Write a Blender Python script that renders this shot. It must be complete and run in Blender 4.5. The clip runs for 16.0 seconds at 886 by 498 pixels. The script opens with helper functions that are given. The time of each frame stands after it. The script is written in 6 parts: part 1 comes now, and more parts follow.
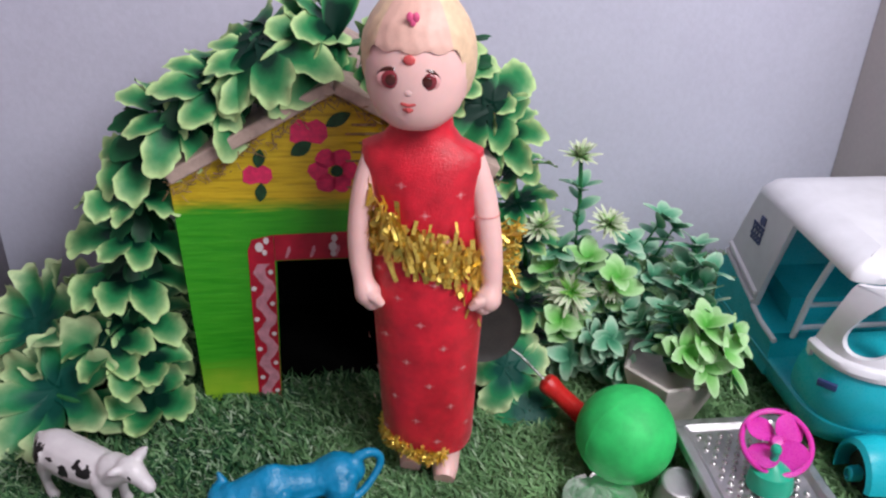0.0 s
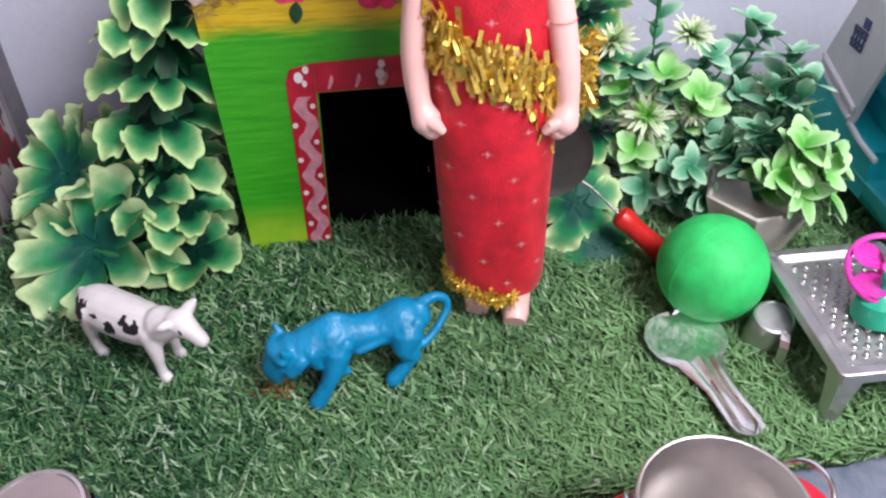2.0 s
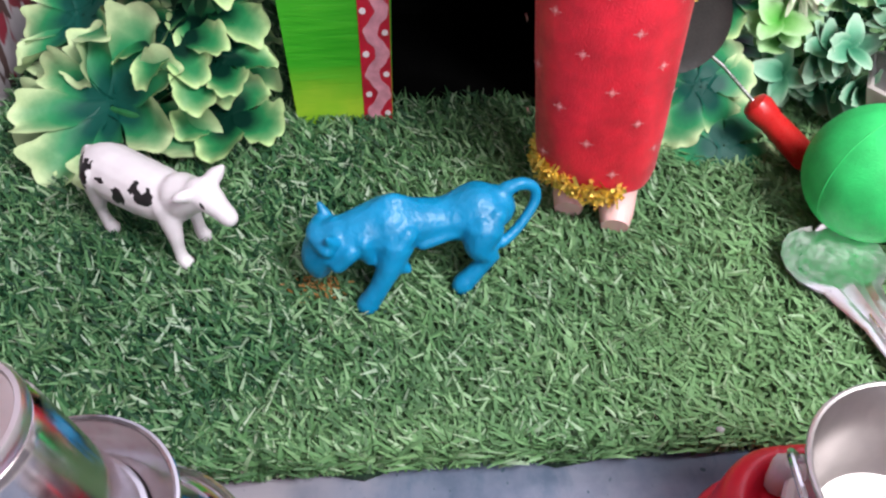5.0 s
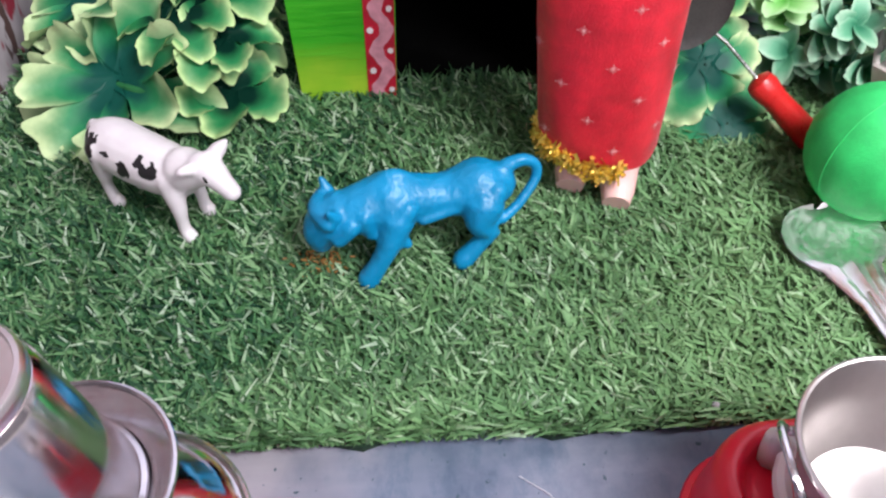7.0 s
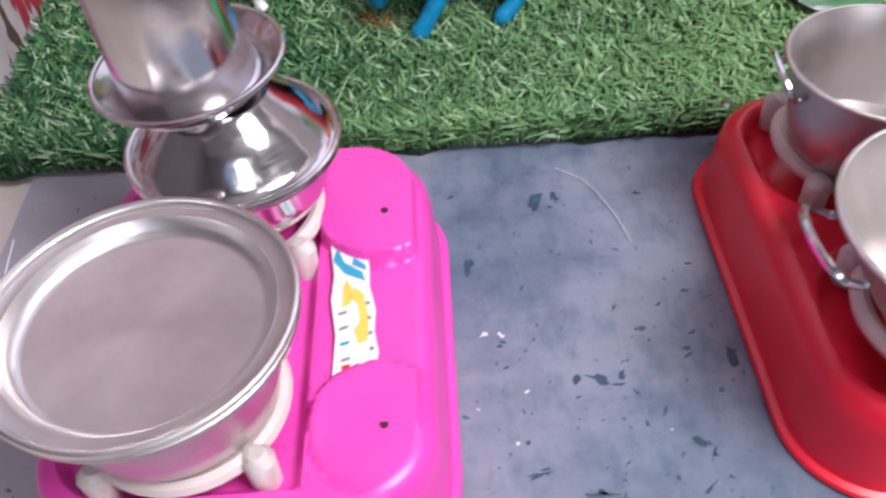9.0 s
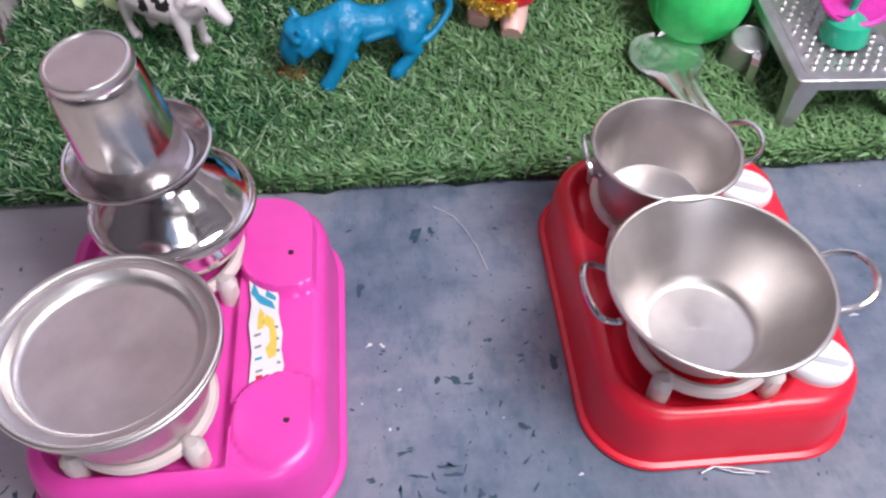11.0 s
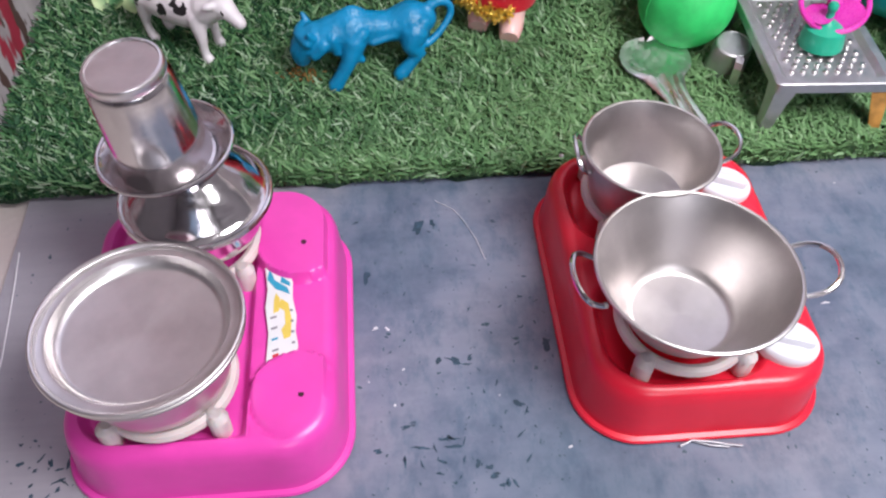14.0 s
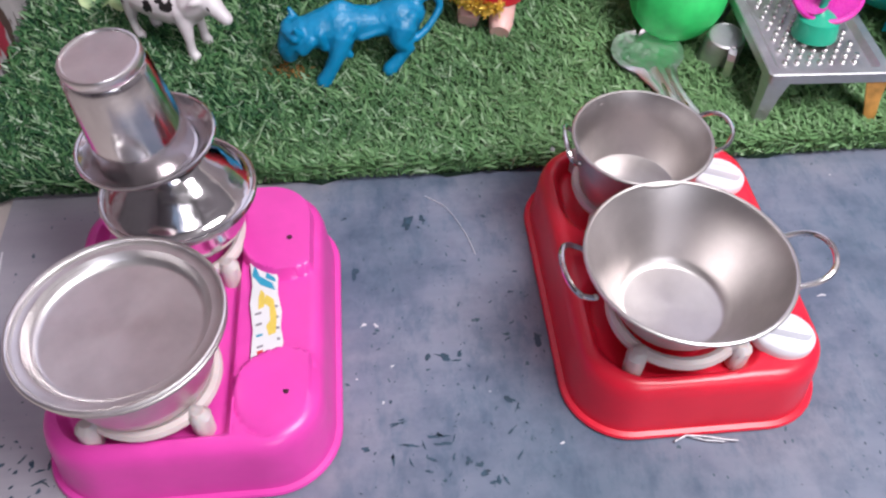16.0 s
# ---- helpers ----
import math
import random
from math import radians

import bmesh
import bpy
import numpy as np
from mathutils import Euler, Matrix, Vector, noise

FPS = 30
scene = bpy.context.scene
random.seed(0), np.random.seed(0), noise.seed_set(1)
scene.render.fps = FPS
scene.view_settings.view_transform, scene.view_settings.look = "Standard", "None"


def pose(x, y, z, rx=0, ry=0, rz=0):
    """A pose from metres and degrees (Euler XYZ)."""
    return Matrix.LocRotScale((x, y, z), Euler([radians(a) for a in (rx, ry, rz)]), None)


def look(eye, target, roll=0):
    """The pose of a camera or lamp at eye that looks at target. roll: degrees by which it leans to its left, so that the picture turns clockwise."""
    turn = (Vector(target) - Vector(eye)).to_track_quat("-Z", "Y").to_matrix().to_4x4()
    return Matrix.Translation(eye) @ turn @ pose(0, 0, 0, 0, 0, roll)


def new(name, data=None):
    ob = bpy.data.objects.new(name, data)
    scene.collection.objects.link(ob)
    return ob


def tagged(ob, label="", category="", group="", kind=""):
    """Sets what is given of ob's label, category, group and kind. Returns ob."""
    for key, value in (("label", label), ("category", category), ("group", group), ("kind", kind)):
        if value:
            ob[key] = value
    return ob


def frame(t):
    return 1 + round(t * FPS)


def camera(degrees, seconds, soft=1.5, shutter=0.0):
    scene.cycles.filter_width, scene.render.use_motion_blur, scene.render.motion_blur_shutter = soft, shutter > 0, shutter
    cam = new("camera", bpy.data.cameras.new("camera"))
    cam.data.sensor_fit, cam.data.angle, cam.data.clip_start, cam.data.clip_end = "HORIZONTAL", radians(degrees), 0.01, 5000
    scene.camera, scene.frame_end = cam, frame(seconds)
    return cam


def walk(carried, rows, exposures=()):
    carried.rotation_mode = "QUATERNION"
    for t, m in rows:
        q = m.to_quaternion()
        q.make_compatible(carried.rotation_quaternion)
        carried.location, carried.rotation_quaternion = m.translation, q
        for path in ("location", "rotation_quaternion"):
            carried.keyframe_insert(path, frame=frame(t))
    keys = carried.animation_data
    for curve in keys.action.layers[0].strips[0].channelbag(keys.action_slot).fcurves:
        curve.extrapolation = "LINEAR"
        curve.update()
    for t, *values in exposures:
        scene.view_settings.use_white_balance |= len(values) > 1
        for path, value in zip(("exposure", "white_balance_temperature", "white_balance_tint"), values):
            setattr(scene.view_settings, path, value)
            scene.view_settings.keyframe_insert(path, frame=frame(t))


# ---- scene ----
cam = camera(56.2, 16.0, soft=2.3, shutter=0.5)
PATH = [
    (0, (0.023, 0.02, 0.378), (-0.12, 1.756, -0.604), 2.3),
    (0.5, (0.022, 0.017, 0.382), (-0.147, 1.743, -0.615), 1.3),
    (1, (0.016, 0.018, 0.377), (-0.171, 1.677, -0.726), -0.1),
    (1.5, (0.0, 0.051, 0.338), (-0.186, 1.616, -0.892), -1.2),
    (2, (0.001, 0.053, 0.338), (-0.19, 1.588, -0.931), -1.4),
    (2.5, (-0.001, 0.059, 0.331), (-0.193, 1.553, -0.984), -1.7),
    (3, (-0.025, 0.094, 0.285), (-0.244, 1.544, -1.075), -3.2),
    (3.5, (-0.028, 0.105, 0.261), (-0.275, 1.543, -1.106), -2.9),
    (6, (-0.02, 0.104, 0.264), (-0.301, 1.494, -1.147), 0.4),
    (6.5, (-0.019, 0.102, 0.264), (-0.306, 1.49, -1.147), 0.2),
    (7, (-0.019, 0.102, 0.263), (-0.319, 1.47, -1.164), -0.7),
    (7.5, (-0.021, 0.093, 0.274), (-0.382, 1.393, -1.203), -3.8),
    (8, (-0.019, 0.09, 0.28), (-0.432, 1.313, -1.248), -6.5),
    (8.5, (-0.013, 0.039, 0.291), (-0.457, 1.247, -1.24), -7.8),
    (8.8, (0.003, -0.001, 0.239), (-0.401, 1.299, -1.227), -5.6),
    (9, (-0.003, -0.008, 0.228), (-0.368, 1.292, -1.247), -4.1),
    (9.2, (-0.015, -0.012, 0.221), (-0.366, 1.303, -1.245), -3.1),
    (11.3, (0.031, -0.046, 0.331), (-0.168, 1.205, -1.217), 1.1),
    (11.5, (0.03, -0.051, 0.337), (-0.171, 1.195, -1.215), 1.0),
    (12, (0.04, -0.054, 0.337), (-0.157, 1.197, -1.21), 1.5),
    (12.5, (0.041, -0.048, 0.334), (-0.158, 1.209, -1.208), 1.4),
    (13, (0.037, -0.047, 0.319), (-0.164, 1.204, -1.229), 1.6),
    (13.5, (0.029, -0.056, 0.329), (-0.167, 1.192, -1.221), 1.6),
    (14, (0.03, -0.06, 0.336), (-0.168, 1.196, -1.208), 1.5),
    (14.5, (0.03, -0.064, 0.337), (-0.167, 1.194, -1.205), 1.2),
    (15, (0.033, -0.062, 0.336), (-0.171, 1.197, -1.204), 0.7),
    (15.5, (0.031, -0.063, 0.334), (-0.17, 1.198, -1.205), 0.8),
    (16, (0.036, -0.059, 0.327), (-0.166, 1.208, -1.207), 0.9),
]
EXPO = [(0.0, -0.46), (0.8, -0.36), (1.5, -0.10), (3.0, 0.26), (7.5, 0.35), (8.5, 0.37), (9.2, 0.08), (11.3, -0.06), (16.0, -0.10)]
walk(cam, [(t, look(eye, target, roll)) for t, eye, target, roll in PATH],
     exposures=EXPO)

# ---- light ----
world = bpy.data.worlds.new("world")
scene.world = world
world.use_nodes = True
_sky = world.node_tree.nodes.new("ShaderNodeTexSky")
_sky.sky_type, _sky.sun_disc, _sky.sun_elevation, _sky.sun_rotation = "NISHITA", False, radians(40), radians(120)
world.node_tree.links.new(_sky.outputs[0], world.node_tree.nodes["Background"].inputs[0])
world.node_tree.nodes["Background"].inputs[1].default_value = 0.1


def area_lamp(name, eye, target, sx, sy, watts, colour):
    data = bpy.data.lights.new(name, "AREA")
    data.shape, data.size, data.size_y, data.energy, data.color = "RECTANGLE", sx, sy, watts, colour
    ob = new(name, data)
    ob.matrix_world = look(eye, target)
    return ob


# Added lights, sources unseen: key above right, fill from behind the camera.
key_light = bpy.data.lights.new("hanging_lamp", "POINT")
key_light.energy, key_light.shadow_soft_size, key_light.color = 44, 0.20, (0.975, 0.965, 1.0)
new("hanging_lamp", key_light).location = (0.45, 0.02, 0.82)
area_lamp("window_light", (1.22, -1.86, 1.45), (0, 0.4, 0.1), 0.8, 1.0, 20, (0.96, 0.93, 1.0))
scene.view_settings.exposure = 0.0


# ---- materials ----
def material(name, rough=0.5, metal=0.0, spec=0.5):
    m = bpy.data.materials.new(name)
    m.use_nodes = True
    b = m.node_tree.nodes["Principled BSDF"]
    b.inputs["Roughness"].default_value, b.inputs["Metallic"].default_value = rough, metal
    b.inputs["Specular IOR Level"].default_value = spec
    return m, m.node_tree.nodes, m.node_tree.links, b


def coords(n, l, kind="Object", scale=(1, 1, 1)):
    tc, mp = n.new("ShaderNodeTexCoord"), n.new("ShaderNodeMapping")
    l.new(tc.outputs[kind], mp.inputs[0])
    mp.inputs["Scale"].default_value = scale
    return mp.outputs[0]


def noise_tex(n, l, vec, scale, detail=4.0, rough=0.55):
    t = n.new("ShaderNodeTexNoise")
    l.new(vec, t.inputs["Vector"])
    t.inputs["Scale"].default_value, t.inputs["Detail"].default_value, t.inputs["Roughness"].default_value = scale, detail, rough
    return t.outputs["Fac"]


def ramp(n, l, fac, stops, mode="LINEAR"):
    r = n.new("ShaderNodeValToRGB")
    r.color_ramp.interpolation = mode
    e = r.color_ramp.elements
    while len(e) < len(stops):
        e.new(0.5)
    for k, (p, c) in zip(e, stops):
        k.position, k.color = p, (*c, 1)
    l.new(fac, r.inputs[0])
    return r.outputs[0]


def mix(n, l, fac, a, b, blend="MIX"):
    m = n.new("ShaderNodeMix")
    m.data_type, m.blend_type = "RGBA", blend
    for sock, v in ((m.inputs[0], fac), (m.inputs[6], a), (m.inputs[7], b)):
        if isinstance(v, (int, float)):
            sock.default_value = v
        elif isinstance(v, tuple):
            sock.default_value = (*v, 1)
        else:
            l.new(v, sock)
    return m.outputs[2]


def bump(n, l, b, height, strength, dist):
    k = n.new("ShaderNodeBump")
    k.inputs["Strength"].default_value, k.inputs["Distance"].default_value = strength, dist
    l.new(height, k.inputs["Height"])
    l.new(k.outputs[0], b.inputs["Normal"])


def plain(name, c, rough=0.4, metal=0.0, var=0.12, scale=60.0, relief=0.15, spec=0.5, sss=0.0):
    """A surface of one colour with cloudy wear and fine grain."""
    m, n, l, b = material(name, rough, metal, spec)
    v = coords(n, l)
    big, fine = noise_tex(n, l, v, scale), noise_tex(n, l, v, scale * 14, 3)
    dark, light = tuple(k * (1 - var) for k in c), tuple(min(1, k * (1 + var)) for k in c)
    l.new(ramp(n, l, big, [(0.3, dark), (0.7, light)]), b.inputs["Base Color"])
    if relief:
        l.new(ramp(n, l, fine, [(0.3, (rough * 0.8,) * 3), (0.7, (min(1, rough * 1.25),) * 3)]), b.inputs["Roughness"])
        bump(n, l, b, fine, relief, 0.0005)
    if sss:
        b.inputs["Subsurface Weight"].default_value, b.inputs["Subsurface Scale"].default_value = sss, 0.004
    return m


def steel(name, rough=0.065, tint=(0.70, 0.67, 0.68), turned=0.0):
    """Stainless steel with turned scratches and a few dull stains."""
    m, n, l, b = material(name, rough, 1.0)
    v = coords(n, l, scale=(1, 1, 6))
    streak, stain = noise_tex(n, l, v, 160, 5, 0.7), noise_tex(n, l, coords(n, l), 45, 4)
    l.new(ramp(n, l, stain, [(0.3, tuple(k * 0.82 for k in tint)), (0.62, tint)]), b.inputs["Base Color"])
    if turned:
        ring = n.new("ShaderNodeTangent")
        ring.direction_type, ring.axis = "RADIAL", "Z"
        l.new(ring.outputs[0], b.inputs["Tangent"])
        b.inputs["Anisotropic"].default_value = turned
    swing = 0.12 if turned else 0.4
    l.new(ramp(n, l, streak, [(0.3, (rough * (1 - swing),) * 3), (0.7, (rough * (1 + swing),) * 3)]), b.inputs["Roughness"])
    if not turned:
        # Shallow drawn waves along the height, left by the press.
        drawn = noise_tex(n, l, coords(n, l, scale=(1, 1, 0.05)), 95, 2)
        bump(n, l, b, drawn, 0.22, 0.0016)
    return m


def wall_paint(name, c, dirt):
    m, n, l, b = material(name, 0.6)
    v = coords(n, l)
    a, f = noise_tex(n, l, v, 5, 5), noise_tex(n, l, v, 240, 3)
    col = ramp(n, l, a, [(0.3, dirt), (0.55, c)])
    l.new(mix(n, l, 0.08, col, ramp(n, l, f, [(0.35, (0.4, 0.4, 0.4)), (0.65, (1, 1, 1))]), "MULTIPLY"), b.inputs["Base Color"])
    bump(n, l, b, f, 0.25, 0.0008)
    return m


def marble_panel():
    """White cloth printed with crimson blotches and dark brown leaves."""
    m, n, l, b = material("printed_cloth", 0.75)
    v = coords(n, l, scale=(1, 1, 0.45))
    a, k, r = noise_tex(n, l, v, 26, 3), noise_tex(n, l, v, 78, 2, 0.5), noise_tex(n, l, v, 34, 3, 0.6)
    base = ramp(n, l, a, [(0.35, (0.34, 0.30, 0.32)), (0.6, (0.50, 0.45, 0.47))])
    rust = mix(n, l, ramp(n, l, r, [(0.535, (0, 0, 0)), (0.57, (1, 1, 1))]), base, ramp(n, l, a, [(0.4, (0.34, 0.02, 0.05)), (0.6, (0.20, 0.02, 0.03))]))
    l.new(mix(n, l, ramp(n, l, k, [(0.565, (0, 0, 0)), (0.59, (1, 1, 1))]), rust, (0.085, 0.045, 0.04)), b.inputs["Base Color"])
    bump(n, l, b, noise_tex(n, l, coords(n, l), 900, 2), 0.3, 0.0006)
    return m


def board_paint():
    """Old blue-grey painted board, scuffed, with dark chips and chalky specks."""
    m, n, l, b = material("board_paint", 0.42)
    v = coords(n, l)
    big, mid, fine = noise_tex(n, l, v, 9, 5), noise_tex(n, l, v, 38, 6, 0.65), noise_tex(n, l, v, 420, 3)
    col = ramp(n, l, big, [(0.32, (0.108, 0.150, 0.212)), (0.5, (0.178, 0.205, 0.276)), (0.68, (0.255, 0.262, 0.325))])
    col = mix(n, l, 0.75, col, ramp(n, l, mid, [(0.3, (0.45, 0.54, 0.62)), (0.55, (1, 1, 1))]), "MULTIPLY")
    smear = noise_tex(n, l, coords(n, l, scale=(1, 0.45, 1)), 110, 4, 0.7)
    col = mix(n, l, 0.55, col, ramp(n, l, smear, [(0.35, (0.5, 0.66, 0.74)), (0.5, (1, 1, 1)), (0.7, (1.0, 0.97, 1.0))]), "MULTIPLY")
    # The end by the wall turns paler and pinkish, with an uneven edge.
    tc, sep, pale_end = n.new("ShaderNodeTexCoord"), n.new("ShaderNodeSeparateXYZ"), n.new("ShaderNodeMath")
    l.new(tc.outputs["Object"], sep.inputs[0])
    pale_end.operation = "MULTIPLY_ADD"
    l.new(big, pale_end.inputs[0])
    pale_end.inputs[1].default_value = -0.22
    l.new(sep.outputs[0], pale_end.inputs[2])
    col = mix(n, l, ramp(n, l, pale_end.outputs[0], [(0.0, (0.75, 0.75, 0.75)), (0.07, (0, 0, 0))]), col, (0.40, 0.365, 0.40))
    wood = noise_tex(n, l, coords(n, l, scale=(1, 9, 1)), 30, 4)
    col = mix(n, l, 0.25, col, ramp(n, l, wood, [(0.3, (0.7, 0.72, 0.76)), (0.7, (1, 1, 1))]), "MULTIPLY")
    chip = ramp(n, l, noise_tex(n, l, coords(n, l, scale=(1, 1.5, 1)), 75, 4, 0.6), [(0.69, (0, 0, 0)), (0.705, (1, 1, 1))])
    col = mix(n, l, chip, col, (0.035, 0.075, 0.10))
    speck = ramp(n, l, noise_tex(n, l, coords(n, l, scale=(0.6, 1, 1)), 170, 2), [(0.76, (0, 0, 0)), (0.78, (1, 1, 1))])
    nick = ramp(n, l, noise_tex(n, l, coords(n, l, scale=(1, 0.6, 1)), 330, 2), [(0.70, (0, 0, 0)), (0.72, (1, 1, 1))])
    col = mix(n, l, nick, col, (0.05, 0.09, 0.12))
    l.new(mix(n, l, speck, col, (0.6, 0.6, 0.64)), b.inputs["Base Color"])
    l.new(ramp(n, l, mid, [(0.3, (0.3,) * 3), (0.7, (0.55,) * 3)]), b.inputs["Roughness"])
    bump(n, l, b, mid, 0.2, 0.0008)
    return m


def grass_blade():
    m, n, l, b = material("grass_blade", 0.55, spec=0.22)
    g = n.new("ShaderNodeNewGeometry")
    c = ramp(n, l, g.outputs["Random Per Island"], [(0.0, (0.006, 0.036, 0.018)), (0.3, (0.026, 0.098, 0.038)), (0.6, (0.072, 0.188, 0.066)), (0.86, (0.21, 0.355, 0.17)), (1.0, (0.45, 0.53, 0.40))])
    patch = noise_tex(n, l, coords(n, l), 14, 3)
    # Blades paler towards the front and one end; stronger light there is painted in.
    tc, sep, lit_end = n.new("ShaderNodeTexCoord"), n.new("ShaderNodeSeparateXYZ"), n.new("ShaderNodeMath")
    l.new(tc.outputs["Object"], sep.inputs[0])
    lit_end.operation = "MULTIPLY_ADD"
    l.new(sep.outputs[0], lit_end.inputs[0])
    lit_end.inputs[1].default_value = 1.9
    l.new(noise_tex(n, l, coords(n, l), 7, 3), lit_end.inputs[2])
    front, lit_area = n.new("ShaderNodeMath"), n.new("ShaderNodeMath")
    front.operation, lit_area.operation = "MULTIPLY_ADD", "ADD"
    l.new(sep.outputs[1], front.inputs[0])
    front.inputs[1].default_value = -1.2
    l.new(lit_end.outputs[0], front.inputs[2])
    l.new(front.outputs[0], lit_area.inputs[0])
    lit_area.inputs[1].default_value = 0.49
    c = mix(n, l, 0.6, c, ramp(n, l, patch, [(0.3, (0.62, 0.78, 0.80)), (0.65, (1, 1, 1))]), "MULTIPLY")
    l.new(mix(n, l, ramp(n, l, lit_area.outputs[0], [(0.38, (0, 0, 0)), (0.90, (0.55, 0.55, 0.55))]), c, (0.24, 0.43, 0.18)), b.inputs["Base Color"])
    b.inputs["Subsurface Weight"].default_value = 0.0
    return m


def leaf_paint(name, inner, body, rim, lo=0.55, hi=0.86, base=0.12):
    """A cloth leaf: dark at the base, paler margin, ribs along its length. UV x runs from base to margin, y across."""
    m, n, l, b = material(name, 0.5, spec=0.22)
    tc, sep = n.new("ShaderNodeTexCoord"), n.new("ShaderNodeSeparateXYZ")
    l.new(tc.outputs["UV"], sep.inputs[0])
    wob = n.new("ShaderNodeMath")
    wob.operation = "MULTIPLY_ADD"
    l.new(noise_tex(n, l, coords(n, l), 130, 4), wob.inputs[0])
    wob.inputs[1].default_value = 0.16
    sub = n.new("ShaderNodeMath")
    sub.operation = "SUBTRACT"
    l.new(sep.outputs[0], sub.inputs[0])
    sub.inputs[1].default_value = 0.08
    l.new(sub.outputs[0], wob.inputs[2])
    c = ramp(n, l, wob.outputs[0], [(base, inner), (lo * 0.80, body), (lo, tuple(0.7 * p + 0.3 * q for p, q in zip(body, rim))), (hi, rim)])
    l.new(mix(n, l, 0.35, c, ramp(n, l, noise_tex(n, l, coords(n, l), 420, 3), [(0.3, (0.75, 0.8, 0.75)), (0.65, (1, 1, 1))]), "MULTIPLY"), b.inputs["Base Color"])
    w = n.new("ShaderNodeTexWave")
    w.inputs["Scale"].default_value = 2.2
    w.bands_direction = "Y"
    l.new(tc.outputs["UV"], w.inputs["Vector"])
    bump(n, l, b, w.outputs["Fac"], 0.02, 0.0006)
    return m


def two_tone():
    """Brushed poster paint on card: green below, yellow on the gable, streaks of the brush."""
    m, n, l, b = material("poster_paint", 0.4)
    tc, sep = n.new("ShaderNodeTexCoord"), n.new("ShaderNodeSeparateXYZ")
    l.new(tc.outputs["Object"], sep.inputs[0])
    brush = noise_tex(n, l, coords(n, l, scale=(8, 8, 90)), 3.2, 5, 0.6)
    cloud = noise_tex(n, l, coords(n, l), 30, 3)
    h = n.new("ShaderNodeMath")
    h.operation = "MULTIPLY_ADD"
    l.new(brush, h.inputs[0])
    h.inputs[1].default_value = 0.016
    l.new(sep.outputs[2], h.inputs[2])
    up = n.new("ShaderNodeMapRange")
    l.new(h.outputs[0], up.inputs[0])
    up.inputs[1].default_value, up.inputs[2].default_value = 0.0, 0.24
    green = ramp(n, l, brush, [(0.3, (0.02, 0.29, 0.008)), (0.7, (0.06, 0.41, 0.02))])
    yellow = ramp(n, l, brush, [(0.28, (0.36, 0.22, 0.01)), (0.5, (0.62, 0.42, 0.015)), (0.75, (0.75, 0.55, 0.03))])
    lime = ramp(n, l, cloud, [(0.3, (0.2, 0.5, 0.02)), (0.7, (0.42, 0.6, 0.04))])
    low = mix(n, l, ramp(n, l, up.outputs[0], [(0.08, (1, 1, 1)), (0.19, (0, 0, 0))]), green, lime)
    c = mix(n, l, ramp(n, l, up.outputs[0], [(0.645, (0, 0, 0)), (0.685, (1, 1, 1))]), low, yellow)
    l.new(c, b.inputs["Base Color"])
    bump(n, l, b, brush, 0.4, 0.0015)
    return m


def cow_paint():
    """White soft plastic with black splashes on the flanks."""
    m, n, l, b = material("cow_plastic", 0.38)
    v = coords(n, l)
    c = ramp(n, l, noise_tex(n, l, v, 60), [(0.3, (0.68, 0.62, 0.66)), (0.7, (0.8, 0.76, 0.78))])
    wob = n.new("ShaderNodeTexNoise")
    l.new(v, wob.inputs["Vector"])
    wob.inputs["Scale"].default_value = 210
    shift, add = n.new("ShaderNodeVectorMath"), n.new("ShaderNodeVectorMath")
    shift.operation, add.operation = "MULTIPLY_ADD", "ADD"
    l.new(wob.outputs["Color"], shift.inputs[0])
    shift.inputs[1].default_value, shift.inputs[2].default_value = (0.008, 0, 0.008), (-0.004, 0, -0.004)
    l.new(v, add.inputs[0])
    l.new(shift.outputs[0], add.inputs[1])
    spots = None
    for x, z, rx, rz in ((-0.0290, 0.0375, 0.0058, 0.0024), (-0.0315, 0.0350, 0.0020, 0.0034), (-0.0265, 0.0345, 0.0018, 0.0030), (-0.0290, 0.0300, 0.0028, 0.0014), (-0.0180, 0.0350, 0.0030, 0.0015), (-0.0075, 0.0310, 0.0036, 0.0036), (0.0010, 0.0365, 0.0034, 0.0018), (0.0065, 0.0340, 0.0054, 0.0030), (0.0090, 0.0225, 0.0024, 0.0016), (0.0360, 0.0395, 0.0014, 0.0011)):
        d = n.new("ShaderNodeVectorMath")
        d.operation = "MULTIPLY_ADD"
        l.new(add.outputs[0], d.inputs[0])
        d.inputs[1].default_value, d.inputs[2].default_value = (1 / rx, 0, 1 / rz), (-x / rx, 0, -z / rz)
        ln = n.new("ShaderNodeVectorMath")
        ln.operation = "LENGTH"
        l.new(d.outputs[0], ln.inputs[0])
        k = ramp(n, l, ln.outputs["Value"], [(0.94, (1, 1, 1)), (1.0, (0, 0, 0))])
        spots = k if spots is None else mix(n, l, 1.0, spots, k, "ADD")
    l.new(mix(n, l, spots, c, (0.012, 0.012, 0.014)), b.inputs["Base Color"])
    return m


def moulded(name, c, rough):
    """Thick glossy plastic cast with sinews and folds."""
    m, n, l, b = material(name, rough)
    v = coords(n, l)
    lump, big = noise_tex(n, l, coords(n, l, scale=(1, 1, 0.7)), 190, 2), noise_tex(n, l, v, 60)
    l.new(ramp(n, l, big, [(0.3, tuple(k * 0.85 for k in c)), (0.7, tuple(k * 1.15 for k in c))]), b.inputs["Base Color"])
    bump(n, l, b, lump, 0.38, 0.0026)
    return m


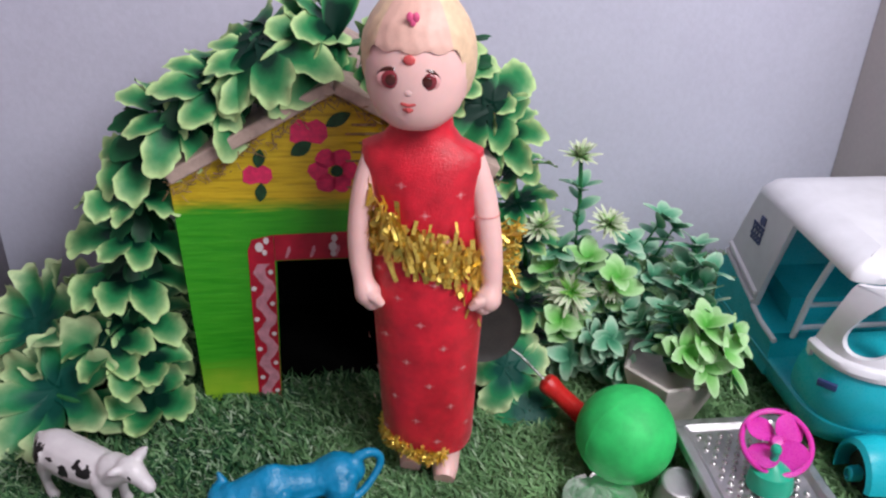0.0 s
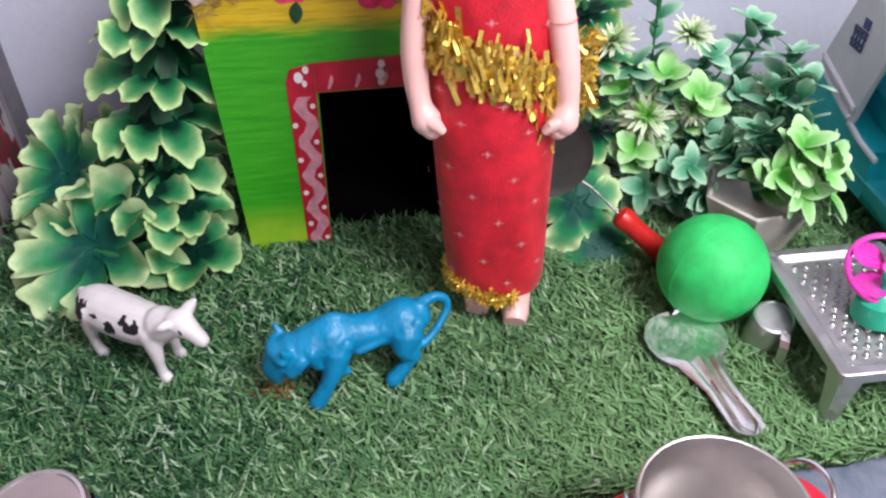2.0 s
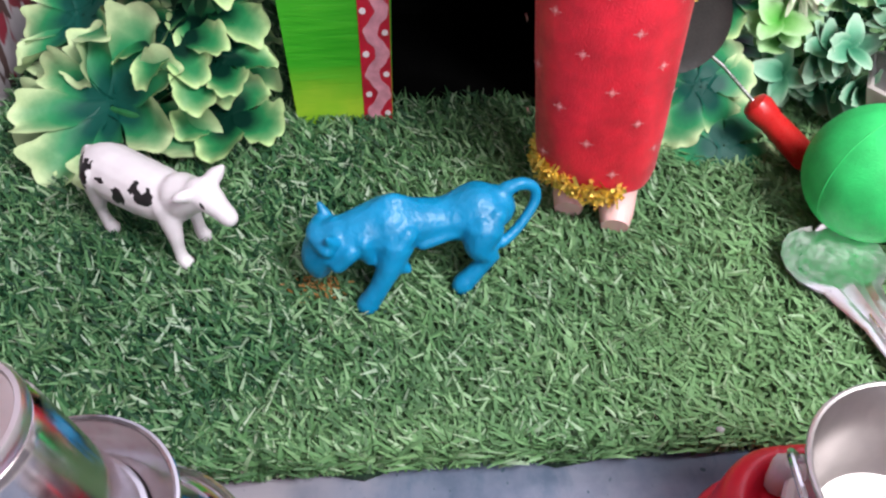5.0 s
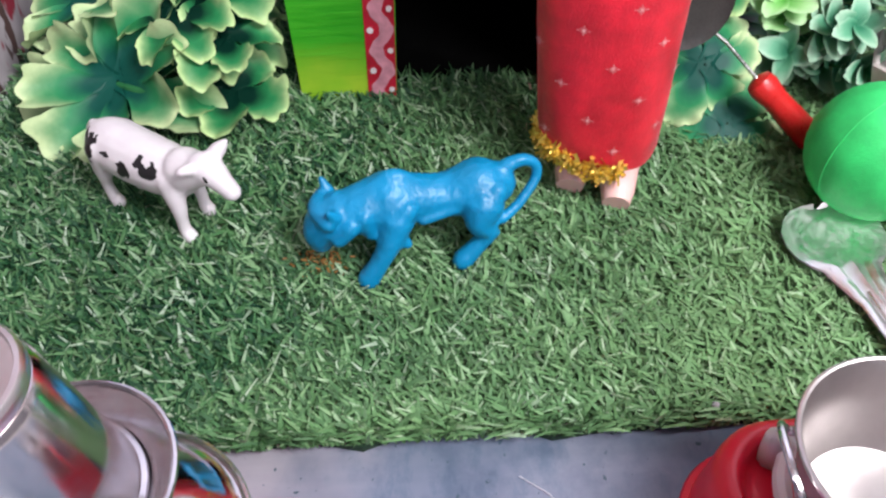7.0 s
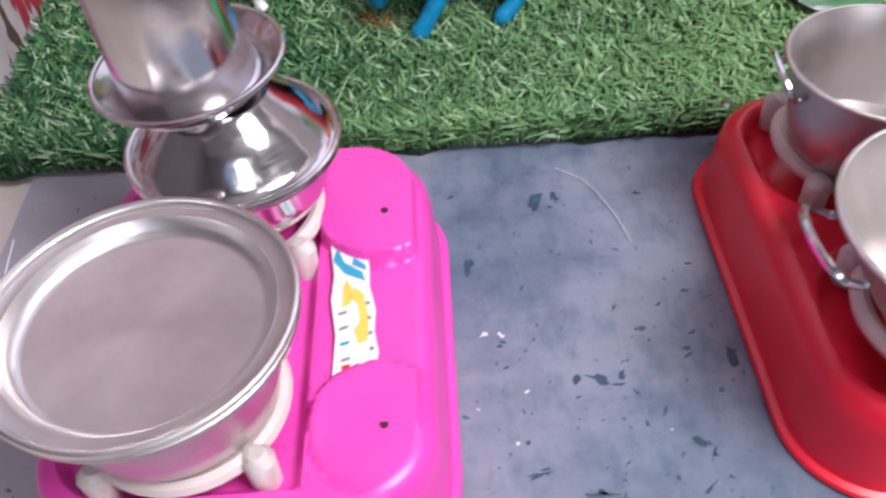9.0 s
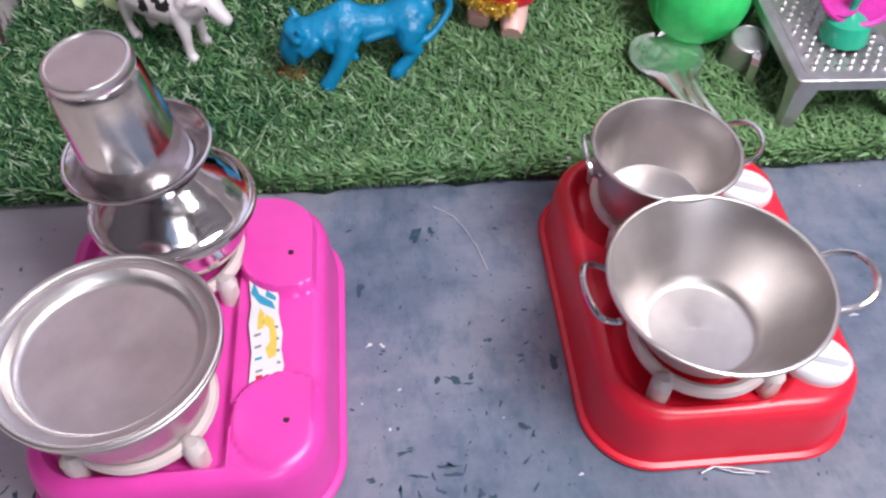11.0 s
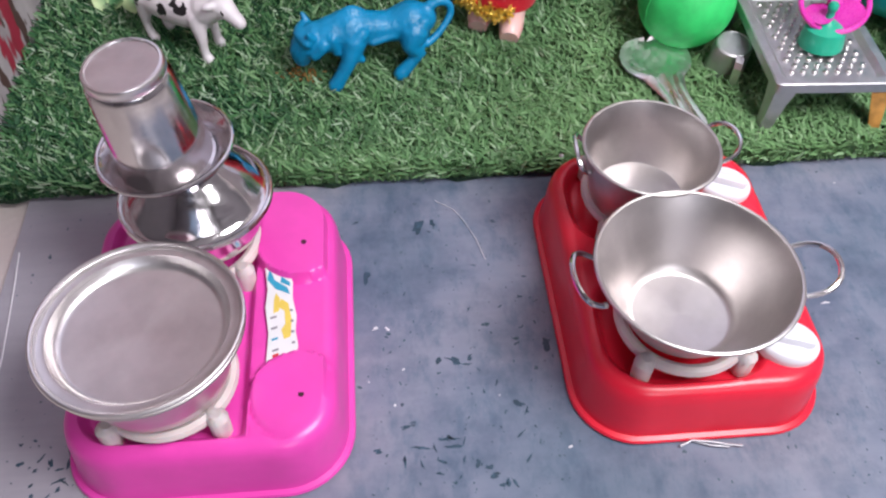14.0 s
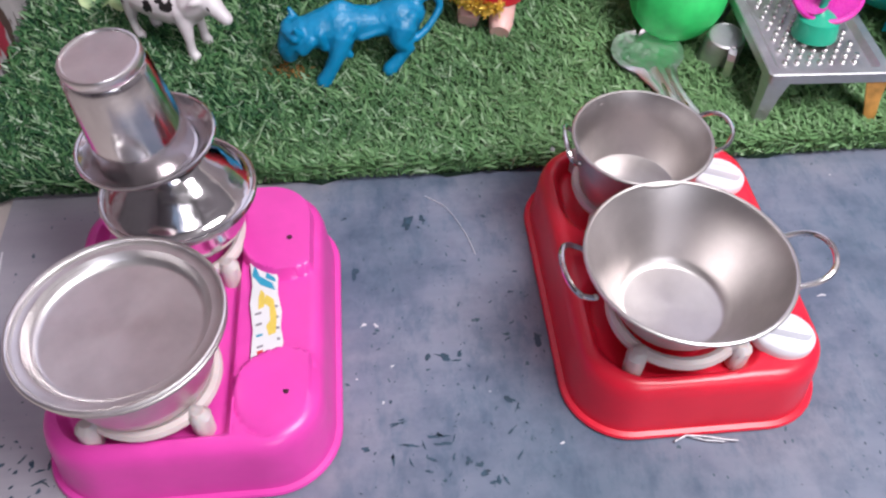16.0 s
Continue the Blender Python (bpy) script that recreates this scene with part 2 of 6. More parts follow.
# Unseen room surfaces; their greys are set to limit bounce and tone steel reflections.
CEILING = wall_paint("unseen_ceiling_paint", (0.50, 0.485, 0.50), (0.44, 0.42, 0.44))
UNSEEN_WALL = wall_paint("unseen_wall_paint", (0.20, 0.18, 0.20), (0.16, 0.145, 0.16))
WALL = wall_paint("wall_paint", (0.60, 0.595, 0.72), (0.55, 0.54, 0.665))
CREAM_WALL = wall_paint("cream_wall_paint", (0.60, 0.54, 0.52), (0.5, 0.45, 0.43))
TILE = wall_paint("floor_tile", (0.62, 0.55, 0.52), (0.5, 0.44, 0.42))
TRIM_GREY = plain("grey_trim", (0.19, 0.17, 0.2), 0.6)
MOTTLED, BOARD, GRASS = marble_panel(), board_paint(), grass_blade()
MAT_BACK = plain("mat_backing", (0.005, 0.028, 0.010), 0.95, var=0.4, scale=300)
PINK = plain("pink_plastic", (0.76, 0.060, 0.41), 0.33, var=0.06, relief=0.0, sss=0.0)
RED = plain("red_plastic", (0.78, 0.016, 0.045), 0.3, var=0.05, relief=0.0, sss=0.0)
TURNED = steel("turned_steel", 0.33, (0.82, 0.78, 0.78), 0.3)
BRUSHED = steel("brushed_steel", 0.40, (0.62, 0.58, 0.57), 0.3)
SOFT_STEEL = steel("satin_steel", 0.14, (0.66, 0.63, 0.64))
WIRE = plain("dull_wire", (0.34, 0.33, 0.36), 0.4, 0.5)
SPOON = steel("spoon_steel", 0.40, (0.84, 0.81, 0.81))
IVORY = plain("ivory_plastic", (0.64, 0.54, 0.53), 0.4, var=0.08, sss=0.15)
WHITE = plain("white_plastic", (0.74, 0.73, 0.78), 0.36, var=0.05)
DARK = plain("dark_hole", (0.05, 0.005, 0.02), 0.7)
STEEL, STEEL_DULL, TIN = steel("steel", 0.17), steel("dull_steel", 0.30, (0.66, 0.63, 0.63)), steel("tin", 0.48, (0.60, 0.58, 0.60))
BALL = plain("green_rubber", (0.03, 0.58, 0.14), 0.58, var=0.20, scale=70, relief=0.5)
GRIP = plain("red_grip", (0.62, 0.02, 0.02), 0.3)
IRON = plain("black_pan", (0.018, 0.014, 0.012), 0.6, var=0.3)
BLUE = moulded("blue_plastic", (0.001, 0.225, 0.45), 0.42)
COW = cow_paint()
ORANGE_LEG = plain("orange_tin", (0.62, 0.30, 0.08), 0.45, 0.3, var=0.3, scale=120)
TEAL = plain("teal_plastic", (0.015, 0.50, 0.60), 0.3, var=0.08, relief=0.04)
MAGENTA = plain("magenta_plastic", (0.70, 0.045, 0.42), 0.28, sss=0.2)
JADE = plain("jade_plastic", (0.015, 0.42, 0.26), 0.35)
POSTER = two_tone()
CARD = plain("raw_card", (0.48, 0.35, 0.30), 0.8, var=0.2, scale=120, relief=0.4)
# Near-black; the shade inside the house is put into this colour.
CARD_SHADE = plain("shade_black", (0.004, 0.004, 0.004), 1.0, var=0.3, spec=0.05)
STRAW = plain("straw_card", (0.30, 0.18, 0.09), 0.85, var=0.45, scale=300, relief=0.8)
TRIM_RED = plain("crimson_paint", (0.42, 0.01, 0.03), 0.4, var=0.3)
TRIM_PINK = plain("pale_pink_paint", (0.58, 0.25, 0.31), 0.5, var=0.25, scale=150)
DOT = plain("white_paint", (0.75, 0.66, 0.68), 0.5)
ROSE = plain("rose_paint", (0.72, 0.03, 0.12), 0.45, var=0.25, scale=200)
LEAF_DARK = plain("dark_leaf_paint", (0.01, 0.06, 0.02), 0.5, var=0.4, scale=200)
SKIN = plain("doll_vinyl", (0.89, 0.54, 0.505), 0.42, var=0.05, sss=0.1)
HAIR = plain("doll_hair", (0.82, 0.57, 0.38), 0.5, var=0.12, scale=180, relief=0.5)
FRINGE = plain("doll_fringe", (0.80, 0.48, 0.40), 0.42, var=0.08, scale=180, relief=0.3)
IRIS = plain("iris_paint", (0.22, 0.03, 0.04), 0.2)
PINK_MARK = plain("pink_mark", (0.72, 0.10, 0.24), 0.5)
LIP = plain("lip_paint", (0.6, 0.09, 0.09), 0.4)
EYE = plain("eye_paint", (0.07, 0.018, 0.015), 0.12)
CLOTH = plain("red_satin", (0.60, 0.012, 0.030), 0.42, var=0.28, scale=75, relief=0.7)
_c = CLOTH.node_tree.nodes["Principled BSDF"].inputs
_c["Sheen Weight"].default_value, _c["Sheen Roughness"].default_value, _c["Sheen Tint"].default_value = 0.35, 0.4, (1.0, 0.45, 0.5, 1)
GOLD = plain("gold_tinsel", (0.95, 0.62, 0.13), 0.30, 0.7, var=0.25, scale=220)
STAR = plain("silver_thread", (0.75, 0.36, 0.36), 0.4)
# Darker leaf copy; the shade between the garland's tiers is in its colour.
IVY_SHADE = leaf_paint("shaded_leaf", (0.001, 0.016, 0.010), (0.003, 0.045, 0.020), (0.015, 0.11, 0.04), 0.8, 0.98)
# The near-black base holds the leaf's dark centre and the shade between tiers.
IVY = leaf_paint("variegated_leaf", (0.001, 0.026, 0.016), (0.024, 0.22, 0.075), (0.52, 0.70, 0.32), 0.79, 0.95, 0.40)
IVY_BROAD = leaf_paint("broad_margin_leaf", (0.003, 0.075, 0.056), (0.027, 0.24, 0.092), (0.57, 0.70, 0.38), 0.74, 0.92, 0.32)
OVAL = leaf_paint("blue_green_leaf", (0.04, 0.22, 0.12), (0.15, 0.41, 0.25), (0.46, 0.66, 0.49), 0.66, 1.0)
LIGHT_OVAL = leaf_paint("light_green_leaf", (0.10, 0.40, 0.06), (0.26, 0.58, 0.18), (0.52, 0.76, 0.42), 0.6, 0.98)
PETAL = leaf_paint("cream_petal", (0.05, 0.28, 0.03), (0.22, 0.48, 0.15), (0.66, 0.72, 0.52), 0.5, 0.85)
SPIKE = leaf_paint("green_stamen", (0.03, 0.22, 0.02), (0.10, 0.42, 0.05), (0.30, 0.56, 0.14), 0.6, 0.95)
STEM = plain("green_stem", (0.02, 0.16, 0.05), 0.5)
POT = plain("cement_pot", (0.64, 0.57, 0.54), 0.7, var=0.15, relief=0.4)
STICKER = plain("sticker_paper", (0.74, 0.72, 0.74), 0.4, var=0.05)
INK_BLUE = plain("blue_ink", (0.03, 0.3, 0.46), 0.4)
INK_YELLOW = plain("yellow_ink", (0.75, 0.55, 0.1), 0.4)
INK_GREY = plain("grey_ink", (0.26, 0.23, 0.27), 0.4)
NAVY = plain("navy_ink", (0.03, 0.05, 0.16), 0.4)
CHIP = plain("dark_paint_chip", (0.03, 0.065, 0.10), 0.5, var=0.4, scale=300)
CHALK = plain("chalk_fleck", (0.62, 0.62, 0.66), 0.7)
BROWN_BIT = plain("brown_straw", (0.26, 0.13, 0.03), 0.7, var=0.4, scale=300)


# ---- builders ----
def part(name, bm, mats, parent=None, label="", smooth=True):
    """Links a bmesh as one mesh object, under a thing or part where one is given."""
    me = bpy.data.meshes.new(name)
    bmesh.ops.recalc_face_normals(bm, faces=bm.faces)
    for f in bm.faces:
        f.smooth = smooth
    bm.to_mesh(me)
    bm.free()
    for m in mats if isinstance(mats, (list, tuple)) else [mats]:
        me.materials.append(m)
    ob = new(name, me)
    ob.parent = parent
    if smooth:
        me.set_sharp_from_angle(angle=radians(42))
    return tagged(ob, label)


def thing(name, m, label, category, group="", kind=""):
    ob = new(name)
    ob.empty_display_size = 0.01
    ob.matrix_world = m
    return tagged(ob, label, category, group, kind)


def add_faces(bm, rows, closed=True, cap_a=False, cap_b=False, mat=0):
    """Skins rows of points, each a ring of the same count."""
    rings = [[bm.verts.new(p) for p in r] for r in rows]
    k = len(rings[0])
    for a, b in zip(rings, rings[1:]):
        for i in range(k if closed else k - 1):
            f = bm.faces.new((a[i], a[(i + 1) % k], b[(i + 1) % k], b[i]))
            f.material_index = mat
    for cap, r in ((cap_a, rings[0]), (cap_b, rings[-1])):
        if cap:
            bm.faces.new(r).material_index = mat
    return rings


def lathe(bm, profile, seg=40, m=None, mat=0, close=False):
    """Turns (radius, height) pairs round z. close joins the last pair to the first."""
    rows = []
    for r, z in profile + ([profile[0]] if close else []):
        rows.append([Vector((max(r, 1e-5) * math.cos(2 * math.pi * i / seg), max(r, 1e-5) * math.sin(2 * math.pi * i / seg), z)) for i in range(seg)])
    if m is not None:
        rows = [[m @ p for p in r] for r in rows]
    add_faces(bm, rows, mat=mat)
    return bm


def tube(bm, pts, radius, seg=8, closed=False, mat=0):
    """A round bar along points; radius is one number or one for each point."""
    pts = [Vector(p) for p in pts]
    radii = radius if isinstance(radius, (list, tuple)) else [radius] * len(pts)
    rows, side = [], None
    for i, p in enumerate(pts):
        a = pts[i - 1] if (i or closed) else p
        b = pts[(i + 1) % len(pts)] if (closed or i < len(pts) - 1) else p
        d = (b - a).normalized()
        side = side or (Vector((0, 0, 1)) if abs(d.z) < 0.9 else Vector((1, 0, 0)))
        x = (side - d * side.dot(d)).normalized()
        side = x
        y = d.cross(x)
        rows.append([p + (x * math.cos(2 * math.pi * k / seg) + y * math.sin(2 * math.pi * k / seg)) * radii[i] for k in range(seg)])
    if closed:
        rows.append(rows[0])
        add_faces(bm, rows, mat=mat)
        bmesh.ops.remove_doubles(bm, verts=bm.verts, dist=1e-6)
    else:
        add_faces(bm, rows, cap_a=True, cap_b=True, mat=mat)
    return bm


def round_rect(w, d, r, n=8):
    """Outline of a w x d rectangle from (0, 0), with rounded corners."""
    out = []
    for cx, cy, a in ((w - r, d - r, 0), (r, d - r, 90), (r, r, 180), (w - r, r, 270)):
        for i in range(n + 1):
            t = radians(a + 90 * i / n)
            out.append((cx + r * math.cos(t), cy + r * math.sin(t)))
    return out


def box(bm, lo, hi, m=None, bevel=0.0, mat=0):
    """A box with bevelled edges."""
    made = bmesh.ops.create_cube(bm, size=1.0)["verts"]
    for v in made:
        v.co = Vector([l + (h - l) * (c + 0.5) for l, h, c in zip(lo, hi, v.co)])
    faces = {f for v in made for f in v.link_faces}
    for f in faces:
        f.material_index = mat
    if bevel:
        edges = {e for v in made for e in v.link_edges}
        r = bmesh.ops.bevel(bm, geom=list(edges), offset=bevel, segments=2, affect="EDGES", profile=0.5)
        made = list({v for f in r["faces"] for v in f.verts} | {v for v in made if v.is_valid})
    if m is not None:
        for v in made:
            v.co = m @ v.co
    return bm


def slab(bm, outline, z0, z1, m=None, mat=0):
    """A plate of any outline between two heights."""
    rows = [[Vector((x, y, z)) for x, y in outline] for z in (z0, z1)]
    if m is not None:
        rows = [[m @ p for p in r] for r in rows]
    add_faces(bm, rows, cap_a=True, cap_b=True, mat=mat)
    return bm


def blob(bm, c, r, squash=(1, 1, 1), sub=2, mat=0, m=None):
    made = bmesh.ops.create_icosphere(bm, subdivisions=sub, radius=r)["verts"]
    for v in made:
        v.co = Vector([a * s for a, s in zip(v.co, squash)])
        if m is not None:
            v.co = m @ v.co
        v.co += Vector(c)
    for f in {f for v in made for f in v.link_faces}:
        f.material_index = mat
    return made


YAW = 15.0
HM = Matrix.Translation((-0.173, 0.453, -0.004)) @ pose(0, 0, 0, 0, 0, 13.2)  # the card house
PLAN = pose(0, 0, 0, 0, 0, YAW)
FLOOR_Z = -0.012


def uv_place(u, v, z=0.0):
    """A place in the set's own axes, which stand at 15 degrees to the world's."""
    return PLAN @ Vector((u, v, z))


# ---- structure ----
def setting(name, lo, hi, mat, m=PLAN, label="", category=""):
    bm = bmesh.new()
    box(bm, lo, hi)
    ob = part(name, bm, mat, smooth=False)
    ob.matrix_world = m
    return tagged(ob, label, category, kind="structure")


setting("floor", (-1.6, -2.2, -0.12), (1.6, 0.75, -0.0165), TILE, label="cream floor tiles under the painted board", category="floor")
setting("wall_back", (-1.6, 0.6437, -0.0165), (0.62, 0.75, 2.5), WALL, label="smooth pale lavender painted wall", category="wall")
setting("wall_right", (0.5007, 0.30, -0.0165), (0.62, 0.643, 2.5), CREAM_WALL, label="cream beige painted side wall", category="wall")
LEFT = Matrix.Translation(uv_place(-0.2208, 0.6437)) @ pose(0, 0, 0, 0, 0, YAW - 90 + 1.8)
setting("wall_left", (0.032, -0.40, -0.0165), (0.386, 0, 1.2), MOTTLED, LEFT, "side covered in white cloth, crimson and brown print", "wall")
setting("trim", (-0.004, -0.09, -0.0165), (0.032, 0.003, 1.2), TRIM_GREY, LEFT, "dark grey strip in the wall corner", "trim")
# Added walls, never in view, close the room and hold bounce down.
setting("wall_far_right", (1.6, -2.2, -0.0165), (1.7, 0.75, 2.5), UNSEEN_WALL, label="unseen room wall, dim to hold down bounced light", category="wall")
setting("wall_far_left", (-1.7, -2.2, -0.0165), (-1.6, 0.75, 2.5), UNSEEN_WALL, label="unseen room wall, dim to hold down bounced light", category="wall")
bm = bmesh.new()
for lo, hi in (((-1.6, -2.3, -0.0165), (1.6, -2.2, 0.8)), ((-1.6, -2.3, 2.2), (1.6, -2.2, 2.5)), ((-1.6, -2.3, 0.8), (-0.32, -2.2, 2.2)), ((1.05, -2.3, 0.8), (1.6, -2.2, 2.2))):
    box(bm, lo, hi)
ob = part("wall_front", bm, UNSEEN_WALL, smooth=False)
ob.matrix_world = PLAN
tagged(ob, "unseen dim wall, opening left for the fill light", "wall", kind="structure")
setting("ceiling", (-1.7, -2.3, 2.5), (1.7, 0.75, 2.6), CEILING, label="unseen grey-white ceiling, toned for reflections in steel", category="ceiling")

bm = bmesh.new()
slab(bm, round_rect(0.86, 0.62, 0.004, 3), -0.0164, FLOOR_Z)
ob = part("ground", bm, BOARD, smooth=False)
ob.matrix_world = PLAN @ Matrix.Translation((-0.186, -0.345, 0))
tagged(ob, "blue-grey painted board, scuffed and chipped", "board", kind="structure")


# ---- grass mat ----
MAT_HI, MAT_FRONT, MAT_BACK_V = 0.495, 0.2725, 0.640


def left_edge(v):
    return -0.2208 + (0.6437 - v) * 0.0314 + 0.004


rng = np.random.default_rng(5)
bm = bmesh.new()
front = [(u, MAT_FRONT + 0.0025 * math.sin(u * 70) + 0.002 * math.sin(u * 173 + 1)) for u in np.linspace(left_edge(MAT_FRONT), MAT_HI, 60)]
slab(bm, front + [(MAT_HI, MAT_BACK_V), (left_edge(MAT_BACK_V), MAT_BACK_V)], FLOOR_Z + 0.0002, -0.0085)
ob = part("grass_mat", bm, MAT_BACK, smooth=False)
ob.matrix_world = PLAN
tagged(ob, "dark green backing of an artificial grass mat", "mat")


def blades(count):
    """Many narrow bent blades, each three faces, leaning every way."""
    v = MAT_FRONT - 0.003 + (MAT_BACK_V - MAT_FRONT) * rng.random(count) ** 1.25
    lo = -0.2208 + (0.6437 - v) * 0.0314 + 0.006
    u = lo + (MAT_HI - 0.004 - lo) * rng.random(count)
    # None grow deep inside the card house.
    at = np.array((HM.inverted() @ PLAN).to_3x3()) @ np.stack([u, v, np.zeros(count)]) + np.array((HM.inverted() @ PLAN).translation)[:, None]
    inside = (at[0] > 0.001) & (at[0] < 0.187) & (at[1] > 0.014) & (at[1] < 0.14)
    u, v = u[~inside], v[~inside]
    count = len(u)
    head = rng.uniform(0, 2 * math.pi, count)
    head = np.where(rng.random(count) < 0.45, rng.normal(2.5, 0.7, count), head)
    length = rng.uniform(0.010, 0.023, count)
    lean = np.radians(rng.uniform(18, 86, count))
    wide = rng.uniform(0.00045, 0.00110, count)
    base = np.stack([u, v, np.full(count, -0.0088)], 1)
    d = np.stack([np.cos(head), np.sin(head), np.zeros(count)], 1)
    s = np.stack([-np.sin(head), np.cos(head), np.zeros(count)], 1)
    up = np.array([0, 0, 1.0])
    twist = rng.normal(0, 0.35, count)[:, None]
    s = s + up * twist
    rise1, rise2 = np.cos(lean * 0.55), np.cos(np.minimum(lean * 1.35, 1.75))
    run1, run2 = np.sin(lean * 0.55), np.sin(np.minimum(lean * 1.35, 1.75))
    mid = base + (d * run1[:, None] + up * rise1[:, None]) * (length * 0.5)[:, None]
    tip = mid + (d * run2[:, None] + up * rise2[:, None]) * (length * 0.5)[:, None]
    tip[:, 2] = np.clip(tip[:, 2], -0.0075, 0.0035)
    mid[:, 2] = np.clip(mid[:, 2], -0.008, 0.0025)
    # The mat is cut straight along its front.
    cut = MAT_FRONT - 0.003 - 0.004 * rng.random(count)
    mid[:, 1], tip[:, 1] = np.maximum(mid[:, 1], cut), np.maximum(tip[:, 1], cut)
    w = wide[:, None]
    pts = np.stack([base - s * w * 0.8, base + s * w * 0.8, mid - s * w, mid + s * w, tip - s * w * 0.25, tip + s * w * 0.25], 1).reshape(-1, 3)
    k = (np.arange(count) * 6)[:, None]
    quads = np.concatenate([k + [0, 1, 3, 2], k + [2, 3, 5, 4]], 1).reshape(-1, 4)
    me = bpy.data.meshes.new("grass")
    me.vertices.add(len(pts))
    me.vertices.foreach_set("co", pts.ravel())
    me.loops.add(quads.size)
    me.loops.foreach_set("vertex_index", quads.ravel().astype(np.int32))
    me.polygons.add(len(quads))
    me.polygons.foreach_set("loop_start", np.arange(0, quads.size, 4, dtype=np.int32))
    me.update(calc_edges=True)
    me.validate()
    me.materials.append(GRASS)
    return me


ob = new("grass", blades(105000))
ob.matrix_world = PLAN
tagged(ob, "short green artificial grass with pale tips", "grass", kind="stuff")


# ---- toy stoves ----
def dense_rect(w, d, r, inset, n=10, m=42, k=64):
    """A rounded rectangle from (inset, inset), with points along its straight sides too."""
    w, d = w - 2 * inset, d - 2 * inset
    r = max(0.0012, min(r, w / 2 - 0.0004, d / 2 - 0.0004))
    out = []
    for cx, cy, a, steps in ((w - r, d - r, 0, m), (r, d - r, 90, k), (r, r, 180, m), (w - r, r, 270, k)):
        arc = [(cx + r * math.cos(radians(a + 90 * i / n)), cy + r * math.sin(radians(a + 90 * i / n))) for i in range(n + 1)]
        e = {0: (r, d), 90: (0, r), 180: (w - r, 0), 270: (w, d - r)}[a]
        out += arc + [(arc[-1][0] + (e[0] - arc[-1][0]) * i / steps, arc[-1][1] + (e[1] - arc[-1][1]) * i / steps) for i in range(1, steps)]
    return [(x + inset, y + inset) for x, y in out]


def step(x, a, b):
    t = min(1.0, max(0.0, (x - a) / (b - a)))
    return t * t * (3 - 2 * t)


def pink_relief(x, y, edge):
    """Sunk tray by the burners; raised pad at the back of the knob side, scored ring and seam in front."""
    z = -0.0055 * step(edge, 0.0120, 0.0160) * (1 - step(x, 0.0800, 0.0835))
    knob = step(x, 0.0815, 0.0840)
    far = math.hypot(x - 0.1035, min(0.0, y - 0.1116))
    z += 0.0058 * knob * (1 - step(far, 0.0200, 0.0218)) * step(y, 0.080, 0.082)
    near = math.hypot(x - 0.1035, y - 0.0311)
    z -= 0.0016 * math.exp(-((near - 0.0208) / 0.0011) ** 2) * knob * (1 - step(y, 0.034, 0.046))
    z += 0.0032 * (1 - step(near, 0.0196, 0.0210)) * step(y, 0.022, 0.042)
    return z


def red_relief(x, y, edge):
    """Two shallow bowls round the burners inside a rounded border, with a saddle between them."""
    a = math.hypot((x - 0.050) * 0.86, y - 0.0420)
    b = math.hypot((x - 0.050) * 0.86, y - 0.1215)
    bowl = (1 - step(a, 0.0310, 0.0375)) + (1 - step(b, 0.0310, 0.0375))
    z = -0.0070 * min(1.0, bowl) * step(edge, 0.010, 0.016) * (1 - 0.75 * step(x, 0.078, 0.090))
    z += 0.0016 * math.exp(-((y - 0.082 - 0.35 * (x - 0.02)) / 0.004) ** 2) * (1 - step(x, 0.030, 0.040))
    return z


